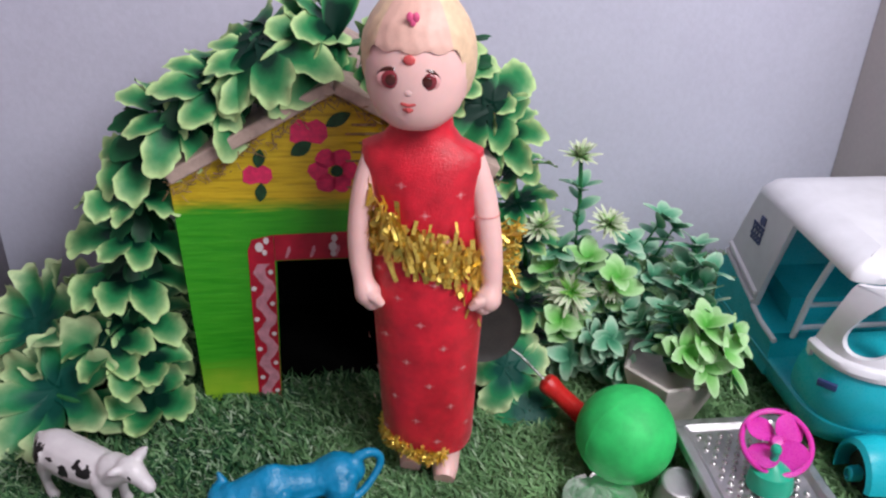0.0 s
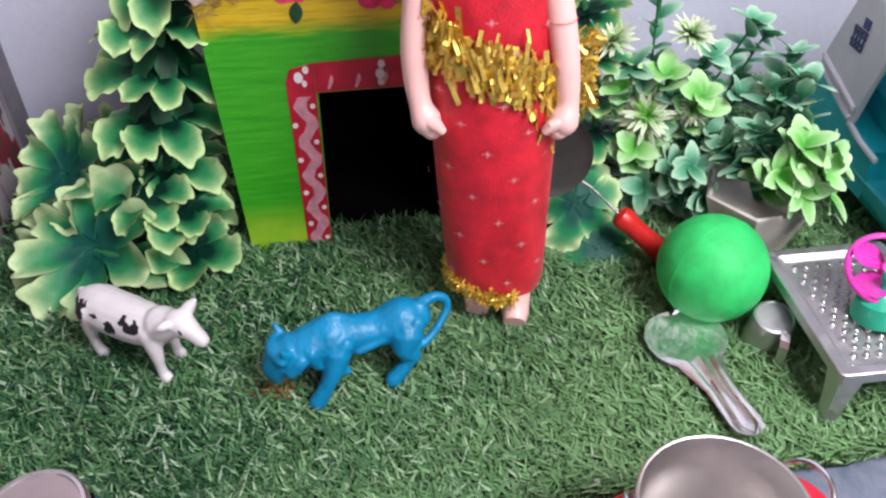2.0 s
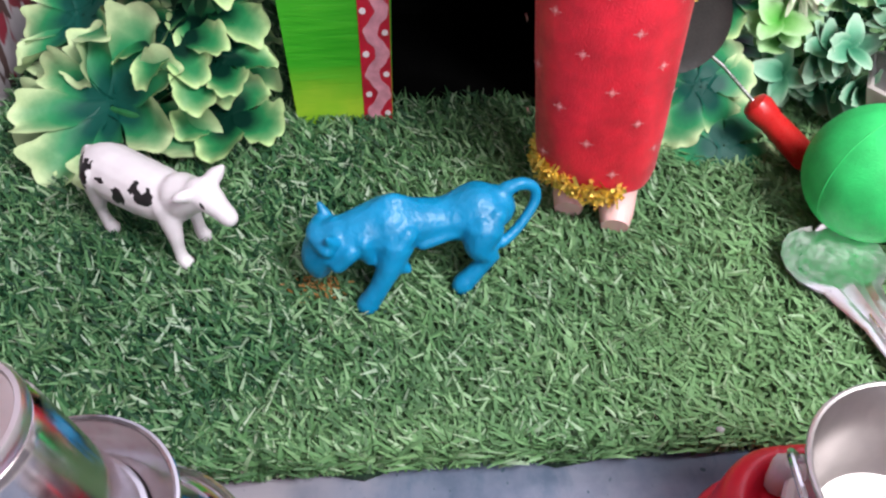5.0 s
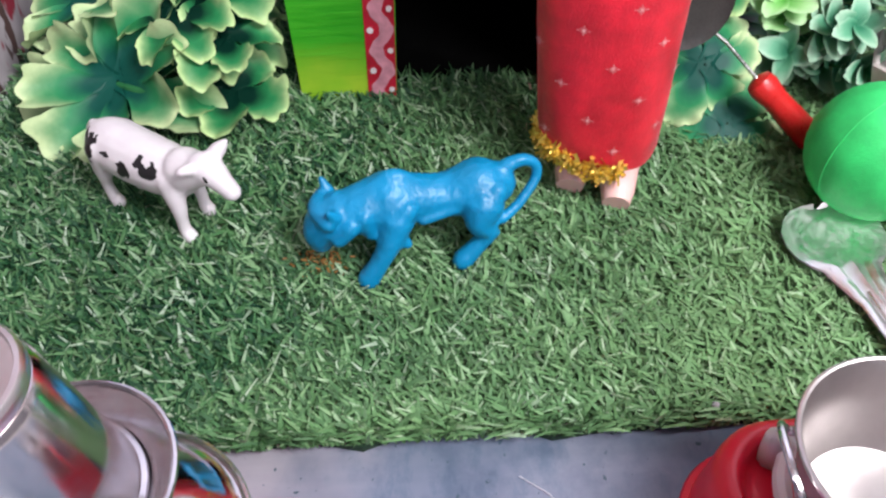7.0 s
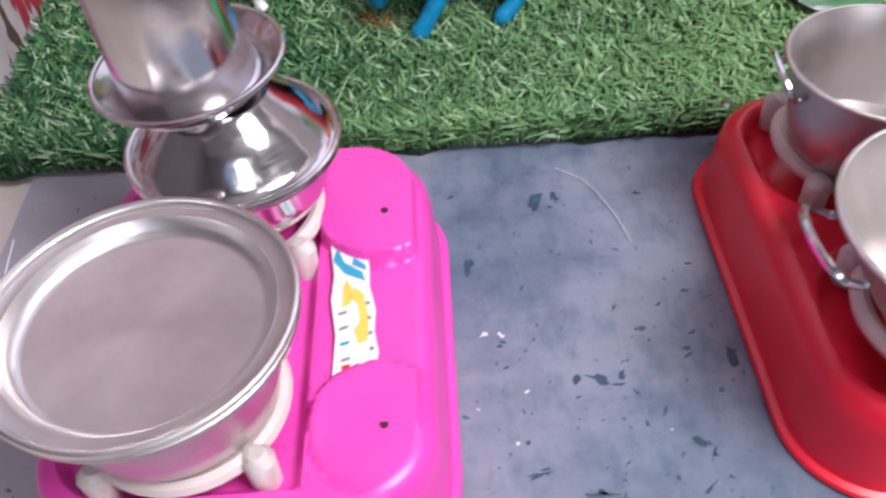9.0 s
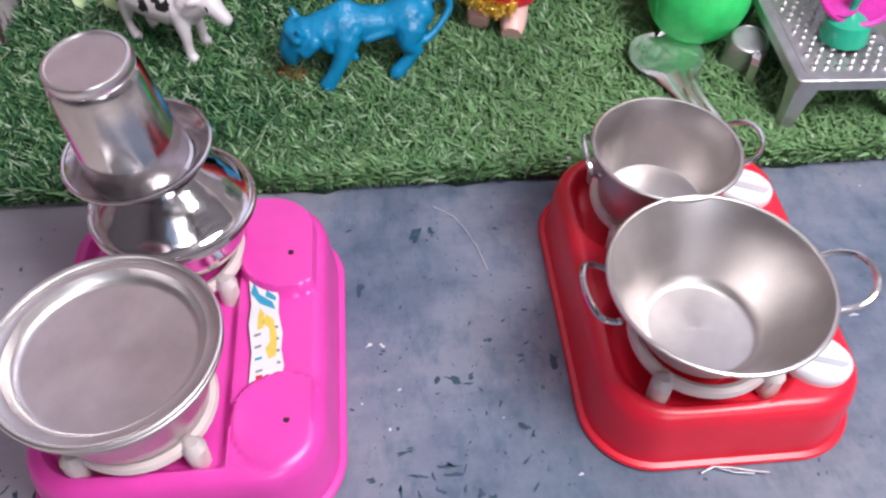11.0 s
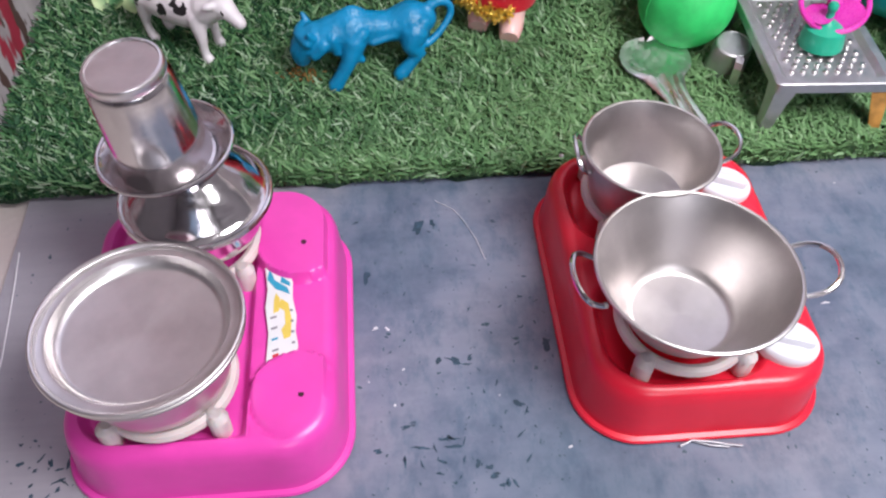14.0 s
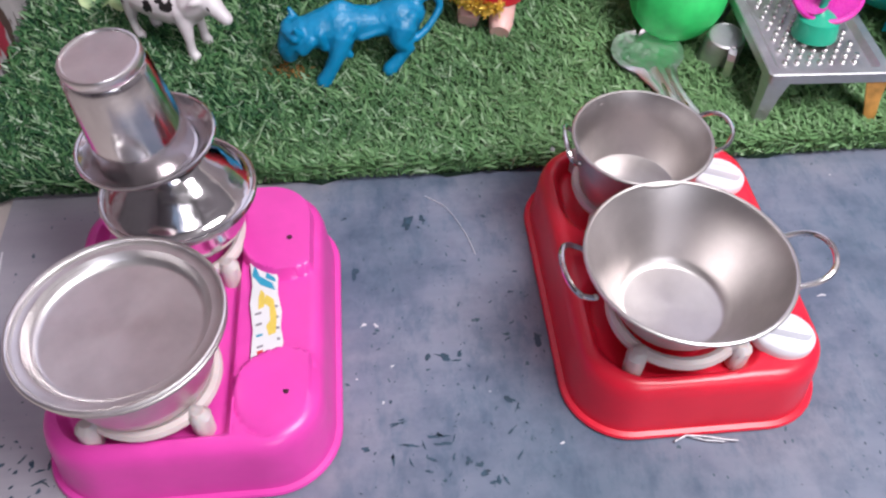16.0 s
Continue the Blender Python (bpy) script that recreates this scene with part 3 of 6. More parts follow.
def stove(name, u0, v0, w, d, mat, label, holes, burners, groove, relief):
    top = thing(name, PLAN @ Matrix.Translation((u0, v0, FLOOR_Z)), label, "toy stove", "toy stoves on the board")
    bm = bmesh.new()
    rows = []
    for inset, z in ((0.0035, 0.0), (0, 0.0004), (-0.0006, 0.0016), (0.0, 0.0028), (0.0022, 0.0034), (0.0034, 0.012), (0.0046, 0.025), (0.0056, 0.0300), (0.0072, 0.0328), (0.0096, 0.0340)):
        rows.append([(x, y, z) for x, y in dense_rect(w, d, 0.030 - inset * 0.9, inset)])
    inset = 0.0110
    while inset < min(w, d) / 2 - 0.001:
        rows.append([(x, y, 0.0344 + relief(x, y, inset)) for x, y in dense_rect(w, d, max(0.004, 0.030 - inset * 0.9), inset)])
        inset += 0.0011
    add_faces(bm, rows, cap_a=True, cap_b=True)
    part("body", bm, mat, top)
    for x, y, z in holes:
        bm = bmesh.new()
        lathe(bm, [(1e-5, z + 0.0003), (0.0013, z + 0.0003), (0.0016, z - 0.001)], 10, Matrix.Translation((x + 0.002, y - 0.001, 0)))
        part("screw_hole", bm, DARK, top, "dark screw hole")
    for x, y, r in burners:
        bm = bmesh.new()
        lathe(bm, [(r * 0.62, 0.0290), (r * 0.60, 0.0358), (r * 0.52, 0.0364), (r * 0.46, 0.0352), (1e-5, 0.0350)], 36, Matrix.Translation((x, y, 0)))
        part("burner_boss", bm, mat, top)
        trivet = bmesh.new()
        tube(trivet, [(x + r * 0.93 * math.cos(k / 40 * 2 * math.pi), y + r * 0.93 * math.sin(k / 40 * 2 * math.pi), 0.0385) for k in range(40)], 0.0030, 8, True)
        ring = part("trivet", trivet, IVORY, top, "ivory plastic pot ring with knobs")
        for k in range(4):
            a = radians(groove + 90 * k)
            bm = bmesh.new()
            c, s = math.cos(a), math.sin(a)
            tube(bm, [(x + c * r * 0.90, y + s * r * 0.90, 0.0385), (x + c * r * 1.0, y + s * r * 1.0, 0.0390), (x + c * r * 1.12, y + s * r * 1.12, 0.0385), (x + c * r * 1.18, y + s * r * 1.18, 0.0375)], [0.003, 0.0042, 0.0046, 0.0024], 10)
            tube(bm, [(x + c * r * 1.08, y + s * r * 1.08, 0.0285), (x + c * r * 1.08, y + s * r * 1.08, 0.0405), (x + c * r * 1.06, y + s * r * 1.06, 0.0430)], [0.0044, 0.0046, 0.0025], 10)
            part("knob", bm, IVORY, ring)
    return top


pink = stove("toy_stove", -0.132, 0.0850, 0.126, 0.1556, PINK, "bright pink plastic toy stove carrying steel pots", [(0.1035, 0.1116, 0.0402), (0.1035, 0.0311, 0.0354)], [(0.0495, 0.0400, 0.029), (0.0555, 0.1166, 0.029)], 47, pink_relief)
red = stove("toy_stove", 0.0955, 0.0975, 0.1195, 0.1625, RED, "glossy red plastic toy stove with white knobs", [], [(0.0495, 0.0420, 0.030), (0.0495, 0.1205, 0.030)], 45, red_relief)

bm = bmesh.new()
tube(bm, [(0.0835, 0.0125, 0.0343), (0.0835, 0.028, 0.0343), (0.0840, 0.0300, 0.0343), (0.0870, 0.0315, 0.0343)], 0.0006, 6)
part("seam", bm, PINK, pink)
bm = bmesh.new()
out = [(0.0, 0.0), (0.004, 0.0005), (0.008, -0.001), (0.0125, 0.0), (0.0145, 0.008), (0.0138, 0.016), (0.0148, 0.024), (0.0136, 0.034), (0.0142, 0.043), (0.012, 0.052), (0.006, 0.055), (0.0018, 0.056), (0.0025, 0.04), (0.001, 0.03), (0.0018, 0.016)]
SM = Matrix.Translation((0.0900, 0.0461, 0.0009)) @ pose(0, 0, 0, 1.5, 0, 5)
slab(bm, out, 0.0346, 0.0351, SM)
stick = part("sticker", bm, STICKER, pink, "torn white paper sticker with coloured print", False)


def ink(name, pts, mat):
    bm = bmesh.new()
    slab(bm, pts, 0.0351, 0.03525, SM)
    part(name, bm, mat, stick, "", False)


ink("blue_print", [(0.0025, 0.046), (0.006, 0.040), (0.0125, 0.036), (0.0115, 0.040), (0.006, 0.045), (0.004, 0.052)], INK_BLUE)
ink("grey_print", [(0.0035, 0.053), (0.0115, 0.047), (0.0125, 0.049), (0.005, 0.054)], INK_GREY)
ink("yellow_print", [(0.0085, 0.012), (0.0115, 0.013), (0.0125, 0.022), (0.0115, 0.031), (0.0085, 0.034), (0.0065, 0.030), (0.0095, 0.027), (0.0095, 0.02), (0.0075, 0.017)], INK_YELLOW)
ink("yellow_print", [(0.0045, 0.0265), (0.0072, 0.0275), (0.0078, 0.0345), (0.0062, 0.0375), (0.0050, 0.0335)], INK_YELLOW)
ink("blue_print", [(0.0085, 0.0435), (0.0128, 0.0405), (0.0130, 0.0425), (0.0092, 0.0468)], INK_BLUE)
ink("red_print", [(0.0030, 0.0030), (0.0058, 0.0034), (0.0056, 0.0050), (0.0030, 0.0046)], GRIP)
for k in range(4):
    y = 0.006 + k * 0.0058
    ink("dark_bar", [(0.0030, y), (0.0058, y + 0.0006), (0.0058, y + 0.0017), (0.0030, y + 0.0011)], INK_GREY if k != 1 else INK_BLUE)
    ink("dark_bar", [(0.0118, y + 0.003), (0.0132, y + 0.003), (0.0132, y + 0.0042), (0.0118, y + 0.0042)], INK_GREY)

for x, y, a in ((0.0945, 0.0265, -20), (0.0950, 0.1245, -25)):
    kn = Matrix.Translation((x, y, 0.0344)) @ pose(0, 0, 0, 0, 0, a)
    bm = bmesh.new()
    n = 28
    rows = []
    for s, z in ((1.0, -0.001), (1.02, 0.002), (1.0, 0.0042), (0.9, 0.0054), (0.5, 0.0056), (0.05, 0.0056)):
        rows.append([kn @ Vector((0.0135 * s * math.cos(2 * math.pi * i / n), 0.0115 * s * math.sin(2 * math.pi * i / n), z)) for i in range(n)])
    add_faces(bm, rows, cap_b=True)
    dial = part("dial", bm, WHITE, red, "white oval plastic knob")
    bm = bmesh.new()
    box(bm, (-0.0112, -0.0034, 0.003), (0.0112, 0.0034, 0.0098), kn, 0.0028)
    part("grip_ridge", bm, WHITE, dial)


# ---- steel vessels ----
def open_pot(profile, wall=0.0007):
    """Outer profile from base to rim; a rolled rim and an inner wall are added."""
    inner = [(max(r - wall, 1e-5), z + wall) for r, z in reversed(profile)]
    r, z = profile[-1]
    return [(1e-5, profile[0][1])] + profile + [(r + 0.0009, z + 0.0004), (r + 0.0008, z + 0.0013), (r - 0.0002, z + 0.0014)] + inner + [(1e-5, profile[0][1] + wall)]


def vessel(name, place, profile, label, category, mat=STEEL, tilt=(0, 0, 0), seg=56):
    top = thing(name, Matrix.Translation(place) @ pose(0, 0, 0, *tilt), label, category, "steel toy vessels")
    bm = bmesh.new()
    lathe(bm, open_pot(profile), seg)
    part("body", bm, mat, top)
    r, z = profile[-1]
    bm = bmesh.new()
    tube(bm, [((r + 0.0004) * math.cos(2 * math.pi * k / seg), (r + 0.0004) * math.sin(2 * math.pi * k / seg), z + 0.0008) for k in range(seg)], 0.0010, 8, True)
    part("rim", bm, mat, top)
    return top


def loop_handle(parent, r, z, ang, out=0.015, half=0.0105, rise=0.003, wire=0.00115):
    bm = bmesh.new()
    a = radians(ang)
    c, s = math.cos(a), math.sin(a)
    pts = []
    for k in range(19):
        t = math.pi * k / 18
        x, y = r - 0.0006 + out * math.sin(t) ** 0.8, half * math.cos(t) * (1 + 0.25 * math.sin(t))
        h = z - 0.006 + rise * math.sin(t) + 0.004 * math.sin(t)
        pts.append((x * c - y * s, x * s + y * c, h))
    tube(bm, pts, wire, 8)
    handle = part("handle", bm, STEEL, parent, "bent steel wire handle")
    for q in (pts[0], pts[-1]):
        bm = bmesh.new()
        blob(bm, (q[0] * 0.97, q[1] * 0.97, q[2]), 0.0016, sub=1)
        part("rivet", bm, STEEL_DULL, handle)


TRIVET_TOP = FLOOR_Z + 0.0425
kadai = vessel("kadai", (0.1020, 0.1712, TRIVET_TOP), [(0.0215, 0.0), (0.0235, 0.0006), (0.0262, 0.0045), (0.0312, 0.0135), (0.037, 0.0235), (0.0425, 0.0335)], "brushed steel toy wok with two wire handles", "wok", BRUSHED)
loop_handle(kadai, 0.0425, 0.0335, 14, 0.0190, 0.0130, 0.003, 0.0013)
loop_handle(kadai, 0.0425, 0.0335, 194, 0.011, 0.0130, 0.003, 0.0013)
pan = vessel("cooking_pot", (0.0815, 0.2415, TRIVET_TOP), [(0.0205, 0.0), (0.0232, 0.0008), (0.0250, 0.004), (0.0282, 0.0175), (0.0318, 0.0335)], "small steel toy pan with two wire handles", "pan", BRUSHED)
loop_handle(pan, 0.0318, 0.0335, 24, 0.013, 0.0115)
loop_handle(pan, 0.0318, 0.0335, 190, 0.005, 0.0115)

pot = vessel("cooking_pot", (-0.1132, 0.0987, TRIVET_TOP), [(0.0235, 0.0), (0.0262, 0.0008), (0.0285, 0.003), (0.0312, 0.0120), (0.0335, 0.0230), (0.0362, 0.0332), (0.0392, 0.0346)], "steel toy cooking pot on the pink stove", "pot", BRUSHED)
vessel("plate", (-0.1140, 0.0993, TRIVET_TOP + 0.0299), [(0.0312, 0.0), (0.0330, 0.0005), (0.0345, 0.0024), (0.0360, 0.0052), (0.0394, 0.0056), (0.0400, 0.0062)], "round steel plate lying on the pot as a lid", "plate", TURNED, (-0.3, -0.7, 0))

rear = vessel("cooking_pot", (-0.1225, 0.1775, TRIVET_TOP), [(0.017, 0.0), (0.0215, 0.0012), (0.0262, 0.006), (0.0285, 0.0135), (0.0278, 0.0195), (0.0290, 0.0225), (0.0335, 0.0250)], "round-bellied steel toy pot with a domed lid", "pot")
lid = thing("pot_lid", Matrix.Translation((-0.1225, 0.1775, TRIVET_TOP + 0.0266)), "domed polished steel lid on the pot", "lid", "steel toy vessels")
bm = bmesh.new()
lathe(bm, [(0.0334, -0.0002), (0.0336, 0.0006), (0.0316, 0.0008), (0.0292, 0.003), (0.0255, 0.0085), (0.0215, 0.0135), (0.0165, 0.0175), (0.0150, 0.0195), (1e-5, 0.0198), (1e-5, 0.0190), (0.0145, 0.0187), (0.0208, 0.0130), (0.0248, 0.0082), (0.0284, 0.0026), (0.0310, -0.0002)], 52)
part("dome", bm, SOFT_STEEL, lid)
bm = bmesh.new()
tube(bm, [(0.0338 * math.cos(2 * math.pi * k / 52), 0.0338 * math.sin(2 * math.pi * k / 52), 0.0004) for k in range(52)], 0.0012, 8, True)
part("rim", bm, STEEL, lid)
vessel("dish", (-0.1285, 0.1765, TRIVET_TOP + 0.0466), [(0.0165, 0.0), (0.0195, 0.0007), (0.0225, 0.0035), (0.0255, 0.0080), (0.0285, 0.0096)], "small shallow steel dish on the pot lid", "dish", STEEL, (2, -4, 0))
tum = thing("tumbler", Matrix.Translation((-0.1305, 0.1765, TRIVET_TOP + 0.0492)) @ pose(0, 0, 0, 5, -3, 0), "steel tumbler standing upside down in the dish", "tumbler", "steel toy vessels")
bm = bmesh.new()
lathe(bm, [(0.0214, 0.0), (0.0222, 0.0006), (0.0220, 0.0016), (0.0208, 0.0022), (0.0203, 0.006), (0.0172, 0.047), (0.0160, 0.0490), (0.0150, 0.0492), (0.0150, 0.0485), (0.0150, 0.048), (0.0196, 0.006), (0.0206, 0.0004)], 52)
part("body", bm, STEEL, tum)
bm = bmesh.new()
lathe(bm, [(0.0156, 0.0488), (0.0162, 0.0500), (0.0163, 0.0528), (0.0156, 0.0538), (0.0146, 0.0540), (0.0142, 0.0532), (1e-5, 0.0531), (1e-5, 0.0522), (0.0150, 0.0520), (0.0152, 0.0488)], 52)
part("foot", bm, TURNED, tum, "dull scratched steel base")

# ---- ball and black griddle ----
ball = thing("ball", Matrix.Translation((0.1074, 0.4201, 0.0315)), "plain green rubber ball on the grass", "ball")
bm = bmesh.new()
made = bmesh.ops.create_uvsphere(bm, u_segments=64, v_segments=40, radius=0.0305)["verts"]
part("shell", bm, BALL, ball)
bm = bmesh.new()
tube(bm, [(0.03045 * math.cos(2 * math.pi * k / 64), 0, 0.03045 * math.sin(2 * math.pi * k / 64)) for k in range(64)], 0.00035, 6, True)
ob = part("seam", bm, BALL, ball)
ob.rotation_euler = (0, 0, radians(35))

griddle = thing("griddle", Matrix.Translation((0.0145, 0.468, 0.0705)) @ Matrix.Scale(0.72, 4) @ pose(0, 0, 0, 76, 0, 14), "black toy griddle leaning on the house, red grip", "griddle")
bm = bmesh.new()
lathe(bm, [(1e-5, 0.0), (0.026, 0.0), (0.0325, 0.0012), (0.0345, 0.0028), (0.0347, 0.0042), (0.0335, 0.0036), (0.026, 0.0018), (1e-5, 0.0018)], 48)
part("pan", bm, IRON, griddle)
inv = griddle.matrix_world.inverted()
A, B, C = Vector((0.040, 0.468, 0.049)), Vector((0.0575, 0.463, 0.034)), Vector((0.092, 0.4555, 0.006))
bm = bmesh.new()
tube(bm, [inv @ Vector((0.022, 0.468, 0.062)), inv @ A, inv @ B.lerp(C, 0.1)], 0.0013, 8)
part("rod", bm, STEEL_DULL, griddle, "thin steel rod")
bm = bmesh.new()
tube(bm, [inv @ B.lerp(C, k) for k in (-0.02, 0.02, 0.1, 0.2, 0.3, 0.6, 0.9, 1.0)], [0.004, 0.0088, 0.0100, 0.0094, 0.0084, 0.0092, 0.0096, 0.0075], 16)
part("grip", bm, GRIP, griddle, "red plastic grip")

# ---- ladle and cup ----
ladle = thing("rice_spoon", Matrix.Translation((0.0985, 0.3745, 0.0035)) @ pose(0, 0, 0, 0, 0, -69), "flat steel rice spoon lying on the grass", "spoon")
bm = bmesh.new()
rows = []
prof = [(-0.033, 0.002), (-0.0325, 0.008), (-0.030, 0.0150), (-0.026, 0.0195), (-0.020, 0.0228), (-0.013, 0.0232), (-0.006, 0.0212), (-0.001, 0.0165), (0.002, 0.0130), (0.008, 0.0114), (0.014, 0.0098), (0.024, 0.0080), (0.036, 0.0082), (0.047, 0.0086), (0.0525, 0.0076), (0.0555, 0.0032)]
for under in (0, 1):
    for x, h in (prof if not under else prof[::-1]):
        row = []
        for k in range(11):
            w = -1 + k / 5
            bowl = -0.0035 * max(0, 1 - (w * w)) * max(0, min(1, -x / 0.012)) + 0.004 * max(0, min(1, (-x - 0.01) / 0.02))
            rib = 0.0011 * math.cos(w * 3 * math.pi) * max(0, min(1, (x + 0.008) / 0.006)) * max(0, 1 - max(0, x - 0.02) / 0.03)
            edge = 0.0010 * (abs(w) > 0.75) * max(0, min(1, (x - 0.012) / 0.01))
            row.append((x, w * h, 0.003 + bowl + rib + edge + 0.002 * max(0, x - 0.01) / 0.05 - 0.0009 * under))
        rows.append(row)
add_faces(bm, rows, closed=False)
part("spoon_sheet", bm, SPOON, ladle)
bm = bmesh.new()
tube(bm, [(0.018, 0.0025, 0.0042), (0.03, 0.0032, 0.0048), (0.05, 0.0045, 0.0058), (0.0555, 0.0, 0.006), (0.05, -0.0045, 0.0058), (0.03, -0.0032, 0.0048), (0.018, -0.0025, 0.0042)], 0.0007, 6)
part("embossed_line", bm, STEEL_DULL, ladle)

cup = thing("measuring_cup", Matrix.Translation((0.1385, 0.3990, 0.0)) @ pose(0, 0, 0, 8, 6, -20), "small steel cup upside down on the grass", "cup")
bm = bmesh.new()
lathe(bm, [(0.0128, -0.002), (0.0132, -0.0012), (0.0128, 0.0), (0.0124, 0.004), (0.0118, 0.0175), (0.0113, 0.0198), (0.0102, 0.0204), (0.0098, 0.0200), (1e-5, 0.0200), (1e-5, 0.0194), (0.0108, 0.019), (0.0118, 0.003), (0.0122, -0.0018)], 36)
part("body", bm, TIN, cup)
bm = bmesh.new()
add_faces(bm, [[(0.0075 + dx + w, y - t, z) for w, t in ((-0.0024, 0), (0.0024, 0), (0.0024, 0.0008), (-0.0024, 0.0008))] for dx, y, z in ((0.0, -0.0085, 0.0205), (0.0008, -0.0128, 0.0200), (0.0016, -0.0150, 0.0165), (0.0024, -0.0162, 0.0080), (0.0030, -0.0168, -0.0010))], cap_a=True, cap_b=True)
part("handle", bm, SPOON, cup, "bright flat handle strip", False)

# ---- grater stand with fan ----
GM = Matrix.Translation((0.1575, 0.3415, 0)) @ pose(0, 0, 0, 0, 0, 12.5)
grater = thing("toy_grater", GM, "silver punched metal toy grater on four legs", "grater")
GW, GD, GZ = 0.0715, 0.096, 0.0335
bm = bmesh.new()
rim = []
for inset, z in ((0.0, GZ - 0.0065), (0.0, GZ - 0.0005), (0.0008, GZ), (0.0055, GZ), (0.0085, GZ - 0.0028), (0.0088, GZ - 0.0030)):
    rim.append([(x + inset, y + inset, z) for x, y in round_rect(GW - 2 * inset, GD - 2 * inset, 0.003, 3)])
add_faces(bm, rim, cap_b=True)
tray = part("tray", bm, TIN, grater, "pressed tin tray with raised rim", False)
bump_mesh = None
for i in range(8):
    for j in range(13):
        x, y = 0.0135 + i * 0.0068 + (0.0034 if j % 2 else 0), 0.0145 + j * 0.0056
        if x > GW - 0.012:
            continue
        if bump_mesh is None:
            bm = bmesh.new()
            rows = [[(r * math.cos(2 * math.pi * k / 8), r * math.sin(2 * math.pi * k / 8) + off, z) for k in range(8)] for r, z, off in ((0.0021, -0.0002, 0), (0.0018, 0.0009, 0), (0.0012, 0.0016, 0.0003), (0.0007, 0.0016, 0.0004), (0.0006, 0.0006, 0.0004))]
            add_faces(bm, rows, cap_b=True)
            o = part("punched_bump", bm, STEEL_DULL, tray)
            bump_mesh = o.data
        else:
            o = new("punched_bump", bump_mesh)
            o.parent = tray
        o.location = (x, y, GZ - 0.0030)
for cx, cy, sx, sy in ((0, 0, 1, 1), (GW, 0, -1, 1), (0, GD, 1, -1), (GW, GD, -1, -1)):
    bm = bmesh.new()
    rows = []
    for z, w, splay in ((GZ - 0.005, 0.013, 0.001), (0.016, 0.0095, 0.0005), (-0.006, 0.006, -0.002)):
        a, t = splay, 0.0009
        rows.append([(cx + sx * p, cy + sy * q, z) for p, q in ((a, a), (a + w, a), (a + w, a + t), (a + t, a + t), (a + t, a + w), (a, a + w))])
    add_faces(bm, rows, cap_a=True, cap_b=True)
    # This leg's orange stands in for a separate orange object beside it.
    orange_side = sx < 0 and sy > 0
    part("leg", bm, ORANGE_LEG if orange_side else TIN, grater, "tin leg coloured for an orange object beside it" if orange_side else "folded tin leg", False)

FM = Matrix.Translation((0.1880, 0.3985, 0.0545)) @ pose(0, 0, 0, 27, -10, 12)
fan = thing("toy_fan", FM, "magenta ring toy fan on a jade base", "toy fan")
bm = bmesh.new()
tube(bm, [(0.0192 * math.cos(2 * math.pi * k / 48), 0.0192 * math.sin(2 * math.pi * k / 48), 0) for k in range(48)], 0.0017, 8, True)
part("ring", bm, MAGENTA, fan)
for k in range(4):
    a = radians(30 + 90 * k)
    bm = bmesh.new()
    rows = []
    for s in range(7):
        r = 0.003 + 0.0152 * s / 6
        h = 0.0024 + 0.0062 * math.sin(math.pi * min(1, 0.1 + s / 6 * 0.72))
        section = []
        for w in (-1, -0.33, 0.33, 1):
            x, y, z = r, w * h, 0.0035 * w
            section.append((x * math.cos(a) - y * math.sin(a), x * math.sin(a) + y * math.cos(a), z))
        rows.append(section)
    under = [[(x, y, z - 0.0008) for x, y, z in r] for r in reversed(rows)]
    add_faces(bm, rows + under, closed=False)
    part("blade", bm, MAGENTA, fan)
bm = bmesh.new()
lathe(bm, [(1e-5, -0.002), (0.0042, -0.002), (0.0042, 0.0015), (0.003, 0.003), (1e-5, 0.0032)], 20)
part("hub", bm, MAGENTA, fan)
base = thing("spinner_base", Matrix.Translation((0.1860, 0.3870, GZ - 0.0014)) @ pose(0, 0, 0, -6, 0, 20), "jade green plastic spinner cup with a peg", "toy")
bm = bmesh.new()
lathe(bm, [(0.0128, 0.0), (0.0130, 0.001), (0.0120, 0.010), (0.0118, 0.0115), (0.0108, 0.012), (0.0075, 0.0145), (0.0035, 0.0165), (0.0030, 0.0175)], 28)
part("cup", bm, JADE, base)
bm = bmesh.new()
lathe(bm, [(0.0031, 0.017), (0.0024, 0.019), (0.0022, 0.0225), (0.0030, 0.0235), (0.0031, 0.0262), (0.0020, 0.0278), (1e-5, 0.028)], 16)
part("peg", bm, JADE, base)


# ---- card house ----
house = thing("toy_house", HM, "painted cardboard toy house, green and yellow front", "toy house")
HW, HH, AP, DEEP, TH = 0.188, 0.169, 0.2225, 0.12, 0.004
STAND = Matrix(((1, 0, 0, 0), (0, 0, 1, 0), (0, 1, 0, 0), (0, 0, 0, 1)))  # (x, z, y)
bm = bmesh.new()
D0, D1, DZ = 0.0545, 0.1335, 0.1115
outline = [(0, 0), (D0 - 0.0035, 0), (D0, DZ), (D1, DZ), (D1 + 0.003, 0), (HW, 0), (HW + 0.003, HH), (HW / 2, AP), (-0.005, HH)]
slab(bm, outline, 0, TH, STAND)
front = part("front_wall", bm, POSTER, house, "hand-painted green and yellow card front", False)
bm = bmesh.new()
box(bm, (0, TH, 0), (TH, DEEP, HH - 0.002))
part("side_wall", bm, POSTER, house, "", False)
bm = bmesh.new()
box(bm, (HW - TH, TH, 0), (HW, DEEP, HH - 0.002))
part("side_wall", bm, POSTER, house, "", False)
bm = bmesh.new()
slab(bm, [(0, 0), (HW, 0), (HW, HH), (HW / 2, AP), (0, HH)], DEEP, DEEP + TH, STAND)
